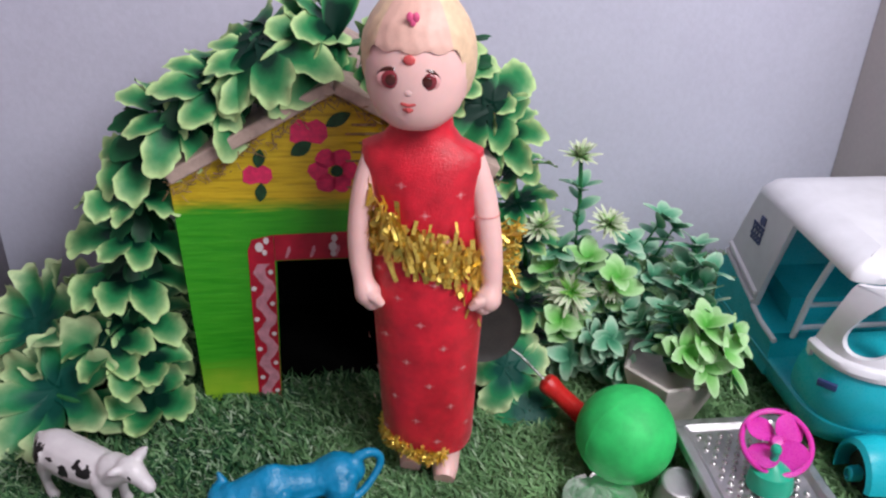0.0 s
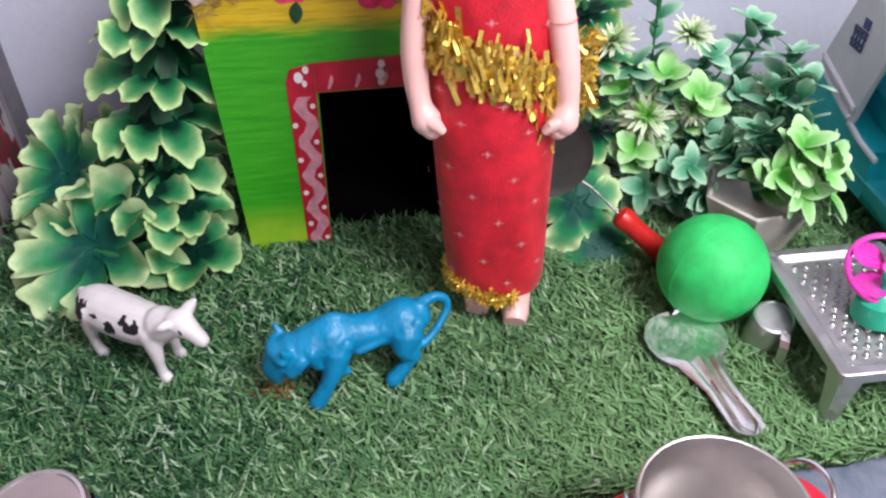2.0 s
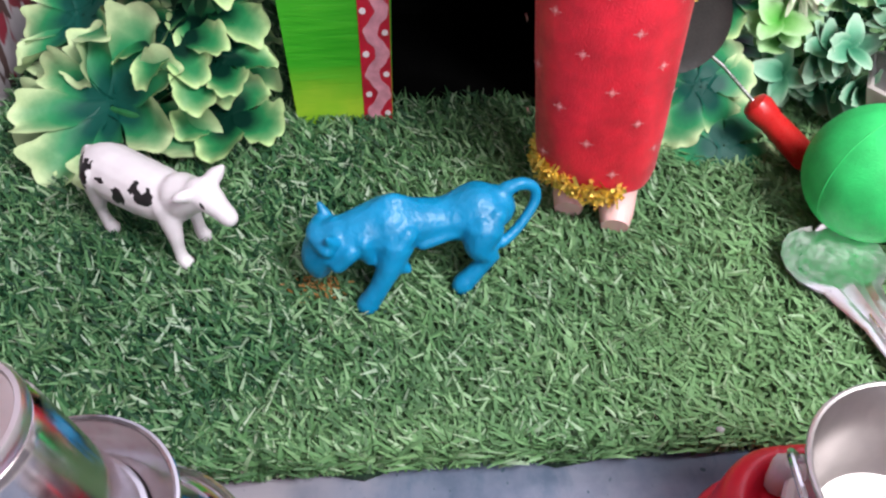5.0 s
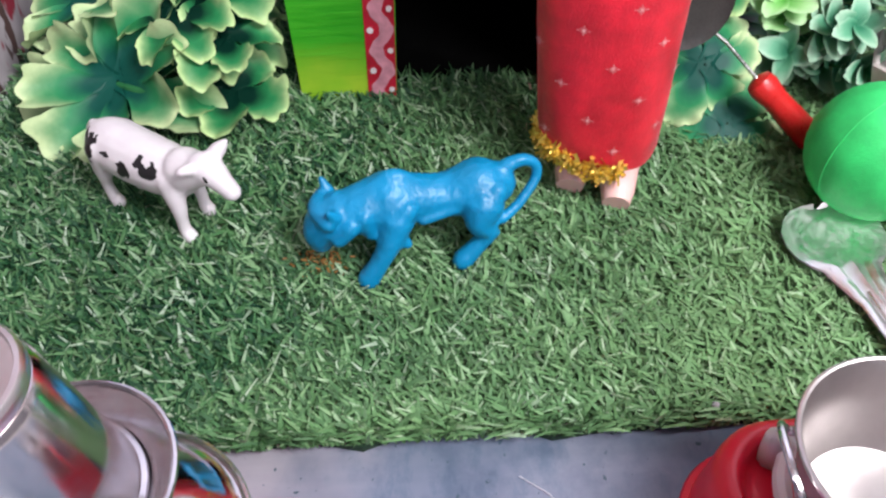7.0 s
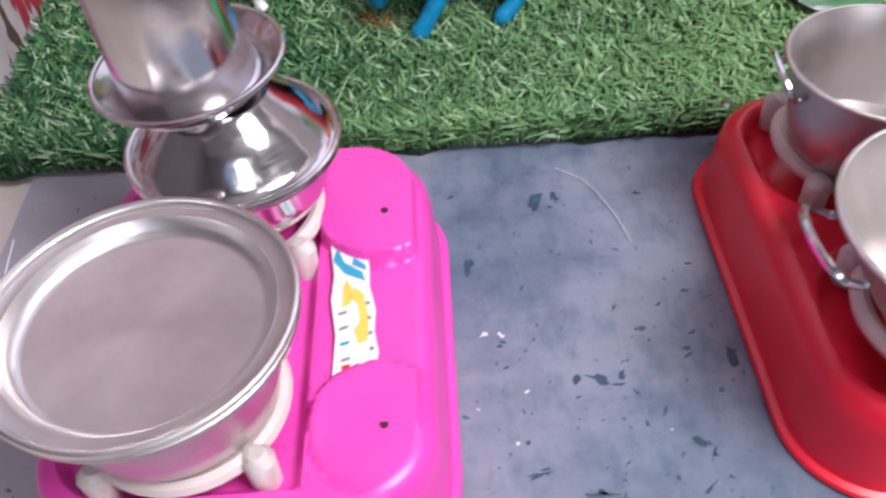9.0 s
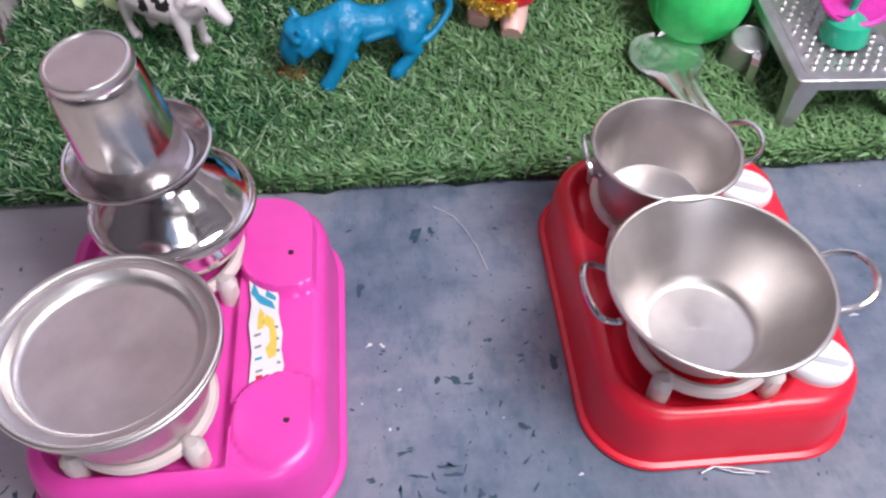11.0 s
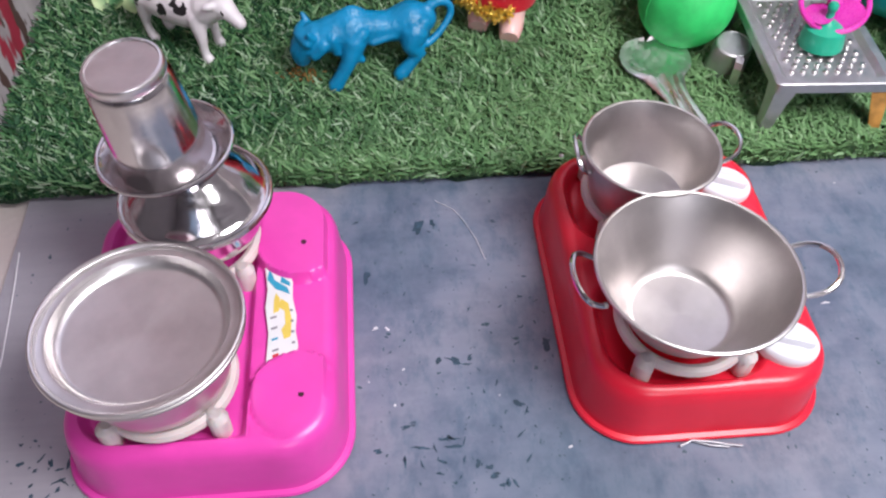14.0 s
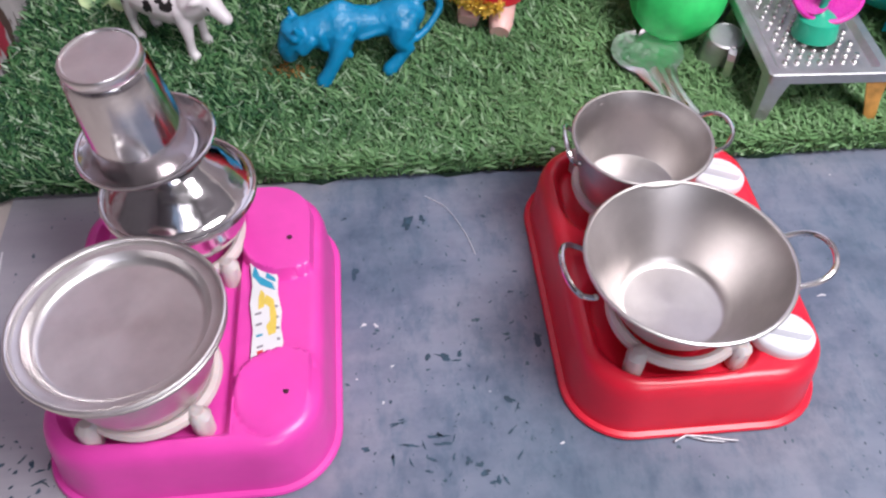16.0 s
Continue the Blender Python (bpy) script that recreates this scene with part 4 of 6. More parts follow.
part("back_wall", bm, CARD_SHADE, house, "", False)
# Black sheets stand in for the unlit floor and side walls.
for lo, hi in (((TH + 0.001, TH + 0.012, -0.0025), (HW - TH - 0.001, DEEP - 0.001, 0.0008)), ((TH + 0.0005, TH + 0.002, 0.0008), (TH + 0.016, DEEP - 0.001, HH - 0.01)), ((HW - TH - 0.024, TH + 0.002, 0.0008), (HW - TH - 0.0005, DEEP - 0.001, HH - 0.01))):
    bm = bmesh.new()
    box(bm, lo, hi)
    part("inner_lining", bm, CARD_SHADE, house, "black sheet for the shade inside the house", False)
slope = math.degrees(math.atan2(AP - HH, HW / 2))
run = math.hypot(AP - HH, HW / 2)
for side in (1, -1):
    m = Matrix.Translation((HW / 2, 0, AP + 0.0035))
    rm = m @ pose(0, 0, 0, 0, side * slope, 0)
    bm = bmesh.new()
    lo, hi = ((0.0, -0.006, -0.002), (run + 0.0045, DEEP + 0.012, 0.0062))
    if side < 0:
        lo, hi = (-hi[0], lo[1], lo[2]), (0.0, hi[1], hi[2])
    box(bm, lo, hi, rm, 0.0012)
    roof = part("roof_panel", bm, CARD, house, "pale raw cardboard roof panel", False)
    bm = bmesh.new()
    r2 = random.Random(3 + side)
    for k in range(150):
        t = r2.random() * (run + 0.01) * side
        p = rm @ Vector((t, -0.0050 + r2.random() * 0.004, -0.002 - r2.random() ** 2 * 0.011 * min(1, abs(t) / 0.05)))
        q = p + Vector((r2.uniform(-0.006, 0.006), r2.uniform(-0.003, 0.001), r2.uniform(-0.006, 0.003)))
        tube(bm, [p, p.lerp(q, 0.5) + Vector((0, -0.0008, 0)), q], 0.0003, 4)
    part("straw_fringe", bm, STRAW, roof, "frayed brown straw and thread")

Y0 = -0.0006


def decal(name, pts, mat, parent, y=Y0, thick=0.0005):
    bm = bmesh.new()
    slab(bm, pts, y, y + thick, STAND)
    return part(name, bm, mat, parent, "", False)


trim_l = decal("door_trim", [(0.0360, 0.0005), (0.0510, 0.0005), (0.0535, 0.112), (0.0535, 0.1305), (0.0400, 0.1275), (0.0372, 0.120)], TRIM_RED, front)
trim_t = decal("door_trim", [(0.0538, 0.1122), (0.1345, 0.1122), (0.1345, 0.132), (0.0538, 0.1305)], TRIM_RED, front)
decal("door_trim", [(0.1345, 0.0005), (0.150, 0.0005), (0.1505, 0.132), (0.1348, 0.132)], TRIM_RED, front)
# a broad pale wave runs down the jamb between two rows of dots
edge_a, edge_b = [], []
for k in range(61):
    z = 0.003 + 0.107 * k / 60
    mid = 0.0442 + 0.0022 * z / 0.112 - 0.0030 * math.cos(2 * math.pi * (z - 0.008) / 0.0240)
    wide = 0.0036 + 0.0004 * math.sin(k * 1.7)
    edge_a.append((max(0.0372, mid - wide), z))
    edge_b.append((min(0.0508 + 0.0022 * z / 0.112, mid + wide), z))
decal("painted_wave", edge_a + edge_b[::-1], TRIM_PINK, trim_l, -0.0010, 0.0004)
for k in range(5):
    x0 = 0.0600 + k * 0.0155
    decal("zigzag", [(x0, 0.114), (x0 + 0.0016, 0.114), (x0 + 0.0040, 0.119), (x0 + 0.0036, 0.1225), (x0 + 0.0022, 0.1215)], TRIM_PINK, trim_t, -0.0010, 0.0004)


def disc(x, z, r, k=12, sx=1.0, sz=1.0, wob=0.0):
    return [(x + sx * r * (1 + wob * math.sin(3 * t + x * 900)) * math.cos(t), z + sz * r * (1 + wob * math.sin(3 * t + x * 900)) * math.sin(t)) for t in [2 * math.pi * i / k for i in range(k)]]


for k in range(5):
    decal("white_dot", disc(0.0488 + 0.0004 * k, 0.008 + k * 0.0240, 0.0016), DOT, trim_l, -0.0015, 0.0005)
    if k < 4:
        decal("white_dot", disc(0.0396 - 0.0002 * k, 0.0200 + k * 0.0240, 0.0017), DOT, trim_l, -0.0015, 0.0005)
for x, z, r in ((0.0445, 0.1225, 0.0026), (0.0490, 0.127, 0.0018), (0.0475, 0.1185, 0.0015), (0.0905, 0.1215, 0.0026), (0.0915, 0.1275, 0.002), (0.0905, 0.1165, 0.0017), (0.108, 0.116, 0.0016), (0.127, 0.1165, 0.0018)):
    decal("white_dot", disc(x, z, r, sz=1.3), DOT, trim_t, -0.0015, 0.0005)


def painted_flower(x, z, r, kind):
    if kind == "open":
        for k in range(6):
            a = 2 * math.pi * k / 6
            decal("painted_petal", disc(x + r * 0.62 * math.cos(a), z + r * 0.62 * math.sin(a), r * 0.42, 10, wob=0.08), ROSE, front)
        decal("flower_eye", disc(x + 0.002, z, r * 0.26, 10), LEAF_DARK, front, -0.0010)
    else:
        decal("painted_petal", [(x - r, z - r * 0.5), (x - r * 0.55, z - r * 0.72), (x, z - r * 0.6), (x + r * 0.6, z - r * 0.7), (x + r, z - r * 0.3), (x + r * 0.95, z + r * 0.35), (x + r * 0.45, z + r * 0.7), (x, z + r * 0.5), (x - r * 0.5, z + r * 0.72), (x - r * 0.95, z + r * 0.3)], ROSE, front)


def painted_leaf(x, z, ang, length, width):
    a = radians(ang)
    pts = []
    for i in range(8):
        s = i / 7
        pts.append((s * length, width * math.sin(math.pi * s) ** 0.8))
    for i in range(6, 0, -1):
        s = i / 7
        pts.append((s * length, -width * math.sin(math.pi * s) ** 0.8))
    decal("painted_leaf", [(x + p * math.cos(a) - q * math.sin(a), z + p * math.sin(a) + q * math.cos(a)) for p, q in pts], LEAF_DARK, front, -0.0009)


painted_flower(0.0785, 0.199, 0.0112, "bud")
painted_leaf(0.0885, 0.2025, 28, 0.017, 0.0040)
painted_leaf(0.0800, 0.1925, 212, 0.015, 0.0045)
painted_flower(0.0470, 0.172, 0.0088, "bud")
painted_leaf(0.0475, 0.1765, 80, 0.0125, 0.0036)
painted_leaf(0.0490, 0.1665, -97, 0.0125, 0.0036)
painted_flower(0.0925, 0.1735, 0.0150, "open")
painted_leaf(0.121, 0.1945, 0, 0.015, 0.0045)
# bare flutes of the card where the paint is torn
for k in range(9):
    z = 0.162 + 0.0058 * k
    x1 = min(HW - 0.008, HW / 2 + (AP - z - 0.006) * (HW / 2) / (AP - HH))
    x0 = 0.100 + 0.004 * ((k * 7) % 3)
    if x1 > x0 + 0.006:
        decal("flute", [(x0, z), (x1, z - 0.0008), (x1, z + 0.0012), (x0, z + 0.0010)], STRAW, front, -0.0008)


# ---- leaves ----
def leaf(bm, uvl, m, length, width, droop=0.25, fold=0.15, scallop=0.0, nu=6, nw=6):
    """One curved leaf along +x from the origin, with depth from curl and fold; UV x tells base from margin."""
    grid = []
    for i in range(nu + 1):
        s = i / nu
        row = []
        for j in range(nw + 1):
            w = -1 + 2 * j / nw
            if scallop:
                # A broad lobe with a rounded, notched and ruffled end.
                full = 0.26 + 0.74 * math.sin(min(1.0, s / 0.62) * math.pi / 2) ** 1.2
                if s > 0.62:
                    full = math.sqrt(max(0.0, 1 - ((s - 0.62) / 0.38) ** 2.6))
                hw = width * full * (1 + 0.07 * math.sin(24 * s + 3 * (w > 0)) * s)
                x = length * (s - 0.05 * s ** 3 * math.cos(5.0 * w) + scallop * s ** 3 * math.cos(9 * w))
                ruffle = 0.17 * width * math.sin(6.5 * w + 2.0 * s + length * 900) * s ** 2
            else:
                hw = width * (0.08 + 0.92 * math.sin(math.pi * (0.04 + 0.90 * s ** 0.95)) ** 0.62)
                x = length * s * (1 - 0.06 * w * w)
                ruffle = 0.08 * width * math.sin(4 * w + 3 * s) * s
            z = -droop * length * s * s + fold * width * abs(w) ** 1.3 * (1 - 0.4 * s) + ruffle
            e = max(s ** 1.15, abs(w) ** 1.8 * min(1, 0.30 + s))
            row.append((bm.verts.new(m @ Vector((x, w * hw, z))), (e, 0.5 + 0.5 * w)))
        grid.append(row)
    for i in range(nu):
        for j in range(nw):
            q = (grid[i][j], grid[i + 1][j], grid[i + 1][j + 1], grid[i][j + 1])
            f = bm.faces.new([k[0] for k in q])
            f.smooth = True
            for lp, k in zip(f.loops, q):
                lp[uvl].uv = k[1]


def leaf_part(name, bm, mat, parent, label=""):
    me = bpy.data.meshes.new(name)
    bm.to_mesh(me)
    bm.free()
    me.materials.append(mat)
    ob = new(name, me)
    ob.parent = parent
    return tagged(ob, label)


def frame_to(axis, twist=0.0):
    return Vector(axis).to_track_quat("Z", "Y").to_matrix().to_4x4() @ pose(0, 0, 0, 0, 0, twist)


def rosette(parent, place, axis, radius, lobes, cone, seed, mat=IVY, cup=0.12, hang=0.15):
    """A ring of spoon-shaped lobes with finely scalloped ends; cone: how far it droops, in degrees; cup: how far the lobes' sides curl up; hang: how far their ends bend down."""
    r = random.Random(seed)
    bm = bmesh.new()
    uvl = bm.loops.layers.uv.new("UVMap")
    m = Matrix.Translation(place) @ frame_to(axis, r.uniform(0, 360))
    slope = math.tan(radians(cone))
    along = [0.02 + 0.66 * i / 5 for i in range(5)] + [0.68 + 0.32 * math.sin(math.pi / 2 * i / 12) for i in range(13)]
    cols = 13
    for k in range(lobes):
        size = radius * r.uniform(0.86, 1.12)
        wide = math.sin(math.pi / lobes) * r.uniform(0.64, 0.78)
        lift, lean, wave = r.uniform(-0.16, 0.16), r.uniform(-0.25, 0.25), r.uniform(0, 6.28)
        sweep = r.uniform(-0.10, 0.10)
        turn = 2 * math.pi * (k + r.uniform(-0.10, 0.10)) / lobes
        grid = []
        for p in along:
            if p > 0.68:
                half = math.sqrt(max(0.0, 1 - ((p - 0.68) / 0.32) ** 2))
            else:
                half = 0.36 + 0.64 * step(p, 0.15, 0.68)
            row = []
            for j in range(cols):
                q = -1 + 2 * j / (cols - 1)
                x, y = p, q * half * wide
                rho = math.hypot((p - 0.68) / 0.32, q * half) if p > 0.68 else abs(q)
                u = 0.60 + 0.40 * rho ** 2 if p > 0.68 else (p / 0.68) * (0.60 + 0.40 * q * q)
                ang = math.atan2(y, x - 0.60)
                if p > 0.40:
                    crimp = 1 + 0.15 * (abs(math.sin(4.0 * ang + wave)) ** 0.7 - 0.5) * rho ** 3
                    x, y = 0.60 + (x - 0.60) * crimp, y * crimp
                side = (y / wide) ** 2
                z = -slope * (0.35 * x + 0.65 * x * x) + (lift + lean * y / wide) * x * x
                z += cup * 0.7 * side * x - hang * x ** 3 + 0.035 * math.sin(9 * ang + wave) * rho ** 4
                y += sweep * x * x
                c, q2 = math.cos(turn), math.sin(turn)
                row.append((bm.verts.new(m @ Vector((size * (x * c - y * q2), size * (x * q2 + y * c), size * z))), (u, 0.5 + 0.5 * q)))
            grid.append(row)
        for i in range(len(along) - 1):
            for j in range(cols - 1):
                quad = (grid[i][j], grid[i + 1][j], grid[i + 1][j + 1], grid[i][j + 1])
                f = bm.faces.new([v[0] for v in quad])
                f.smooth = True
                for lp, v in zip(f.loops, quad):
                    lp[uvl].uv = v[1]
    return leaf_part("rosette_leaf", bm, mat, parent)


garland = thing("leaf_garland", Matrix.Identity(4), "garland of variegated cloth leaves arched over the house", "garland")
stem_pts = [(-0.232, 0.474, -0.006), (-0.226, 0.474, 0.04), (-0.2195, 0.474, 0.085), (-0.213, 0.474, 0.125), (-0.206, 0.474, 0.155), (-0.195, 0.474, 0.182), (-0.175, 0.475, 0.201), (-0.147, 0.479, 0.219), (-0.112, 0.487, 0.237), (-0.068, 0.498, 0.243), (-0.028, 0.510, 0.232), (0.003, 0.520, 0.205), (0.020, 0.527, 0.170), (0.031, 0.530, 0.13), (0.040, 0.530, 0.085), (0.046, 0.525, 0.04), (0.05, 0.520, -0.006)]
bm = bmesh.new()
tube(bm, stem_pts, 0.0022, 8)
part("stem", bm, STEM, garland)
tiers, carry = [], 0.0
for i in range(len(stem_pts) - 1):
    a, b = Vector(stem_pts[i]), Vector(stem_pts[i + 1])
    s = carry
    while s < (b - a).length:
        tiers.append((a.lerp(b, s / (b - a).length), (b - a).normalized()))
        s += 0.0315 if i < 9 else 0.026
    carry = s - (b - a).length
jig = random.Random(77)
for i, (p, t) in enumerate(tiers):
    if t.z < 0:
        t = -t
    roofward = p.z > 0.17
    right = p.x > -0.03
    ahead = Vector((-0.25, -0.45, 0.35)) if roofward else Vector((0.04, -0.12, 0.1))
    ahead = ahead + Vector((jig.uniform(-0.22, 0.22), jig.uniform(-0.15, 0.1), jig.uniform(-0.1, 0.1)))
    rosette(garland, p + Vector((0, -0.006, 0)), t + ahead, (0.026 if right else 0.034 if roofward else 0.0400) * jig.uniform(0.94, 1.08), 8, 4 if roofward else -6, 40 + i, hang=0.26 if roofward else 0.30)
    # Dark inner rosettes stand in for the shade between tiers.
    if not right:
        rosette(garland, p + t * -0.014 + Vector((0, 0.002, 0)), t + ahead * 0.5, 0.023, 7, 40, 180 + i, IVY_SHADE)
for p, axis, radius, lobes, cone, seed, cup in (
    ((-0.259, 0.420, 0.020), (-0.05, -0.62, 0.76), 0.0460, 8, -26, 7, 0.45),
    ((-0.261, 0.426, 0.012), (-0.08, -0.58, 0.78), 0.0550, 9, -6, 27, 0.45),
    ((-0.286, 0.458, 0.048), (-0.25, -0.60, 0.72), 0.0400, 8, -20, 8, 0.45),
    ((-0.292, 0.466, 0.034), (-0.28, -0.58, 0.74), 0.0460, 9, 4, 28, 0.3),
    ((-0.252, 0.478, 0.064), (-0.25, -0.5, 0.8), 0.036, 8, 4, 9, 0.25),
    ((-0.207, 0.440, 0.040), (0.15, -0.20, 0.95), 0.031, 6, -6, 11, 0.35),
    ((-0.206, 0.436, 0.012), (0.20, -0.25, 0.90), 0.031, 6, -10, 30, 0.35),
    ((-0.228, 0.442, 0.052), (0.0, -0.30, 0.92), 0.0320, 7, 0, 33, 0.30),
    ((-0.122, 0.476, 0.247), (-0.25, -0.45, 0.8), 0.044, 8, 12, 13, 0.1),
    ((-0.165, 0.480, 0.226), (-0.35, -0.3, 0.9), 0.038, 7, 24, 19, 0.1),
    ((-0.085, 0.490, 0.252), (0.9, -0.1, 0.5), 0.030, 6, 16, 14, 0.1),
    ((0.007, 0.500, 0.208), (0.35, -0.9, 0.25), 0.034, 7, 4, 15, 0.12),
    ((0.034, 0.478, 0.030), (0.1, -0.75, 0.6), 0.030, 6, 12, 16, 0.1),
    ((0.050, 0.464, 0.006), (0.15, -0.6, 0.8), 0.028, 5, 4, 17, 0.1),
    ((0.030, 0.505, 0.012), (0.0, -0.7, 0.6), 0.030, 6, 18, 18, 0.1),
):
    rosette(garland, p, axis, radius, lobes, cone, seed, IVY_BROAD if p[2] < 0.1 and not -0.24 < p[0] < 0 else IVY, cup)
# one leaf stands up at the crest
bm = bmesh.new()
uvl = bm.loops.layers.uv.new("UVMap")
leaf(bm, uvl, Matrix.Translation((-0.084, 0.488, 0.246)) @ pose(0, 0, 0, 70, -78, 20), 0.042, 0.011, 0.15, 0.35, 0.04, 8, 8)
leaf_part("leaf", bm, IVY, garland)
bm = bmesh.new()
tube(bm, [(-0.259, 0.420, 0.018), (-0.246, 0.415, 0.020), (-0.233, 0.412, 0.021)], 0.0020, 8)
part("stem", bm, STEM, garland)


def spray(bm, uvl, p0, p1, count, length, width, r, tip=6):
    """Leaves set along a stem from p0 to p1, ending in a small tuft."""
    p0, p1 = Vector(p0), Vector(p1)
    d = (p1 - p0).normalized()
    for k in range(count):
        s = (k + 0.6) / count
        p = p0.lerp(p1, s)
        m = Matrix.Translation(p) @ frame_to(d, k * 137.5 + r.uniform(-20, 20)) @ pose(0, 0, 0, r.uniform(-25, 25), r.uniform(-65, 5), 0)
        k2 = r.uniform(0.70, 1.20)
        leaf(bm, uvl, m @ pose(0.001, 0, 0), length * k2, width * k2, r.uniform(0.05, 0.4), 0.3, 0.0, 5, 4)
    for k in range(tip):
        m = Matrix.Translation(p1) @ frame_to(d, k * 360 / max(tip, 1) + r.uniform(-15, 15)) @ pose(0, 0, 0, r.uniform(-15, 15), r.uniform(-62, -22), 0)
        leaf(bm, uvl, m, length * r.uniform(0.8, 1.1), width * r.uniform(0.8, 1.1), r.uniform(0.1, 0.4), 0.3, 0.0, 5, 4)


def leafy(name, parent, root, tips, mat, count, length, width, seed, tip=6):
    r = random.Random(seed)
    for t in tips:
        bm = bmesh.new()
        mid = Vector(root).lerp(Vector(t), 0.5) + Vector((r.uniform(-0.006, 0.006), r.uniform(-0.006, 0.006), 0.006))
        tube(bm, [root, mid, t], [0.0013, 0.001, 0.0007], 6)
        stalk = part("stalk", bm, STEM, parent)
        bm = bmesh.new()
        uvl = bm.loops.layers.uv.new("UVMap")
        spray(bm, uvl, Vector(root).lerp(mid, 0.45), mid, count // 2, length, width, r, 0)
        spray(bm, uvl, mid, t, count, length, width, r, tip)
        leaf_part(name, bm, mat, stalk)


potted = thing("potted_plant", Matrix.Identity(4), "pale green leafy plant in a grey cement pot", "plant")
bm = bmesh.new()
PC = Vector((0.1440, 0.4900, 0))
rows = []
for r, z in ((0.0200, -0.004), (0.0215, -0.003), (0.0345, 0.036), (0.0350, 0.0385), (0.0335, 0.0395), (0.0315, 0.0385), (0.0295, 0.032), (0.001, 0.031)):
    rows.append([(PC.x + r * math.cos(radians(60 * k + 18)), PC.y + r * math.sin(radians(60 * k + 18)), z) for k in range(6)])
add_faces(bm, rows, cap_a=True)
part("pot", bm, POT, potted, "faceted cement pot", False)
root = (PC.x, PC.y, 0.030)
leafy("foliage", potted, root, [(0.158, 0.464, 0.056), (0.176, 0.470, 0.050), (0.156, 0.474, 0.080), (0.174, 0.480, 0.070), (0.166, 0.466, 0.068), (0.146, 0.470, 0.062)], LIGHT_OVAL, 4, 0.0205, 0.0066, 21, 4)
leafy("foliage", potted, root, [(0.160, 0.495, 0.080), (0.158, 0.500, 0.104), (0.136, 0.488, 0.078), (0.150, 0.512, 0.116), (0.121, 0.490, 0.066), (0.142, 0.502, 0.100)], OVAL, 9, 0.0185, 0.0058, 22, 4)

flowering = thing("flowering_plant", Matrix.Identity(4), "artificial plant with cream-white tufted flowers", "plant")
fr = (0.088, 0.535, -0.006)
leafy("foliage", flowering, fr, [(0.070, 0.517, 0.150), (0.105, 0.522, 0.110), (0.128, 0.528, 0.128), (0.060, 0.512, 0.105), (0.088, 0.512, 0.085), (0.110, 0.508, 0.065), (0.092, 0.500, 0.045), (0.075, 0.498, 0.030), (0.112, 0.492, 0.028), (0.100, 0.490, 0.052), (0.125, 0.515, 0.088), (0.140, 0.545, 0.112)], OVAL, 11, 0.0165, 0.0054, 31, 4)
leafy("foliage", flowering, fr, [(0.055, 0.508, 0.092), (0.080, 0.507, 0.105), (0.066, 0.500, 0.058), (0.100, 0.503, 0.094)], LIGHT_OVAL, 7, 0.0175, 0.0070, 33, 4)


def tuft_flower(place, axis, radius, seed, shut):
    """A clover-like head of thin pale florets round a green heart; shut: how far it is still closed, in degrees."""
    r = random.Random(seed)
    bm = bmesh.new()
    uvl = bm.loops.layers.uv.new("UVMap")
    for ringk, (count, lift, size) in enumerate(((20, 14, 1.0), (18, -12, 0.95), (14, -36, 0.82))):
        for k in range(count):
            m = Matrix.Translation(place) @ frame_to(axis, 360 * k / count + ringk * 20 + r.uniform(-10, 10)) @ pose(0, 0, 0, r.uniform(-25, 25), max(-80, lift - shut) + r.uniform(-10, 10), 0)
            leaf(bm, uvl, m, radius * size * r.uniform(0.80, 1.15), radius * 0.088, 0.25, 0.3, 0.0, 5, 2)
    head = leaf_part("flower_head", bm, PETAL, flowering, "cream-white tufted flower head")
    bm = bmesh.new()
    uvl = bm.loops.layers.uv.new("UVMap")
    for k in range(16):
        m = Matrix.Translation(place) @ frame_to(axis, k * 137.5) @ pose(0, 0, 0, r.uniform(-20, 20), r.uniform(-88, -25), 0)
        leaf(bm, uvl, m, radius * r.uniform(0.45, 0.75), radius * 0.06, 0.1, 0.2, 0.0, 4, 2)
    leaf_part("stamen_tuft", bm, SPIKE, head, "green stamens")


for k, (p, ax, rad, shut) in enumerate((
        ((0.067, 0.511, 0.174), (0, -0.10, 1), 0.0135, 42), ((0.091, 0.515, 0.126), (0.1, -0.35, 0.9), 0.0145, 34),
        ((0.0715, 0.505, 0.078), (-0.1, -0.8, 0.5), 0.0190, 0), ((0.047, 0.508, 0.124), (-0.2, -0.35, 0.9), 0.0145, 34),
        ((0.098, 0.508, 0.082), (0.1, -0.7, 0.5), 0.012, 10))):
    tuft_flower(p, ax, rad, 60 + k, shut)
bm = bmesh.new()
tube(bm, [(0.071, 0.517, 0.14), (0.069, 0.513, 0.16), (0.067, 0.511, 0.178)], 0.0014, 6)
part("stalk", bm, STEM, flowering)


# ---- figurines ----
def eased(pts, radii, steps=4):
    """Extra points on a smooth curve through the given ones."""
    p = [Vector((*q, r)) for q, r in zip(pts, radii)]
    out = []
    for i in range(len(p) - 1):
        a, b, c, d = p[max(0, i - 1)], p[i], p[i + 1], p[min(len(p) - 1, i + 2)]
        for k in range(steps):
            t = k / steps
            out.append(0.5 * (2 * b + (c - a) * t + (2 * a - 5 * b + 4 * c - d) * t * t + (3 * b - a - 3 * c + d) * t ** 3))
    out.append(p[-1])
    return [q.to_3d() for q in out], [max(q[3], 0.0006) for q in out]


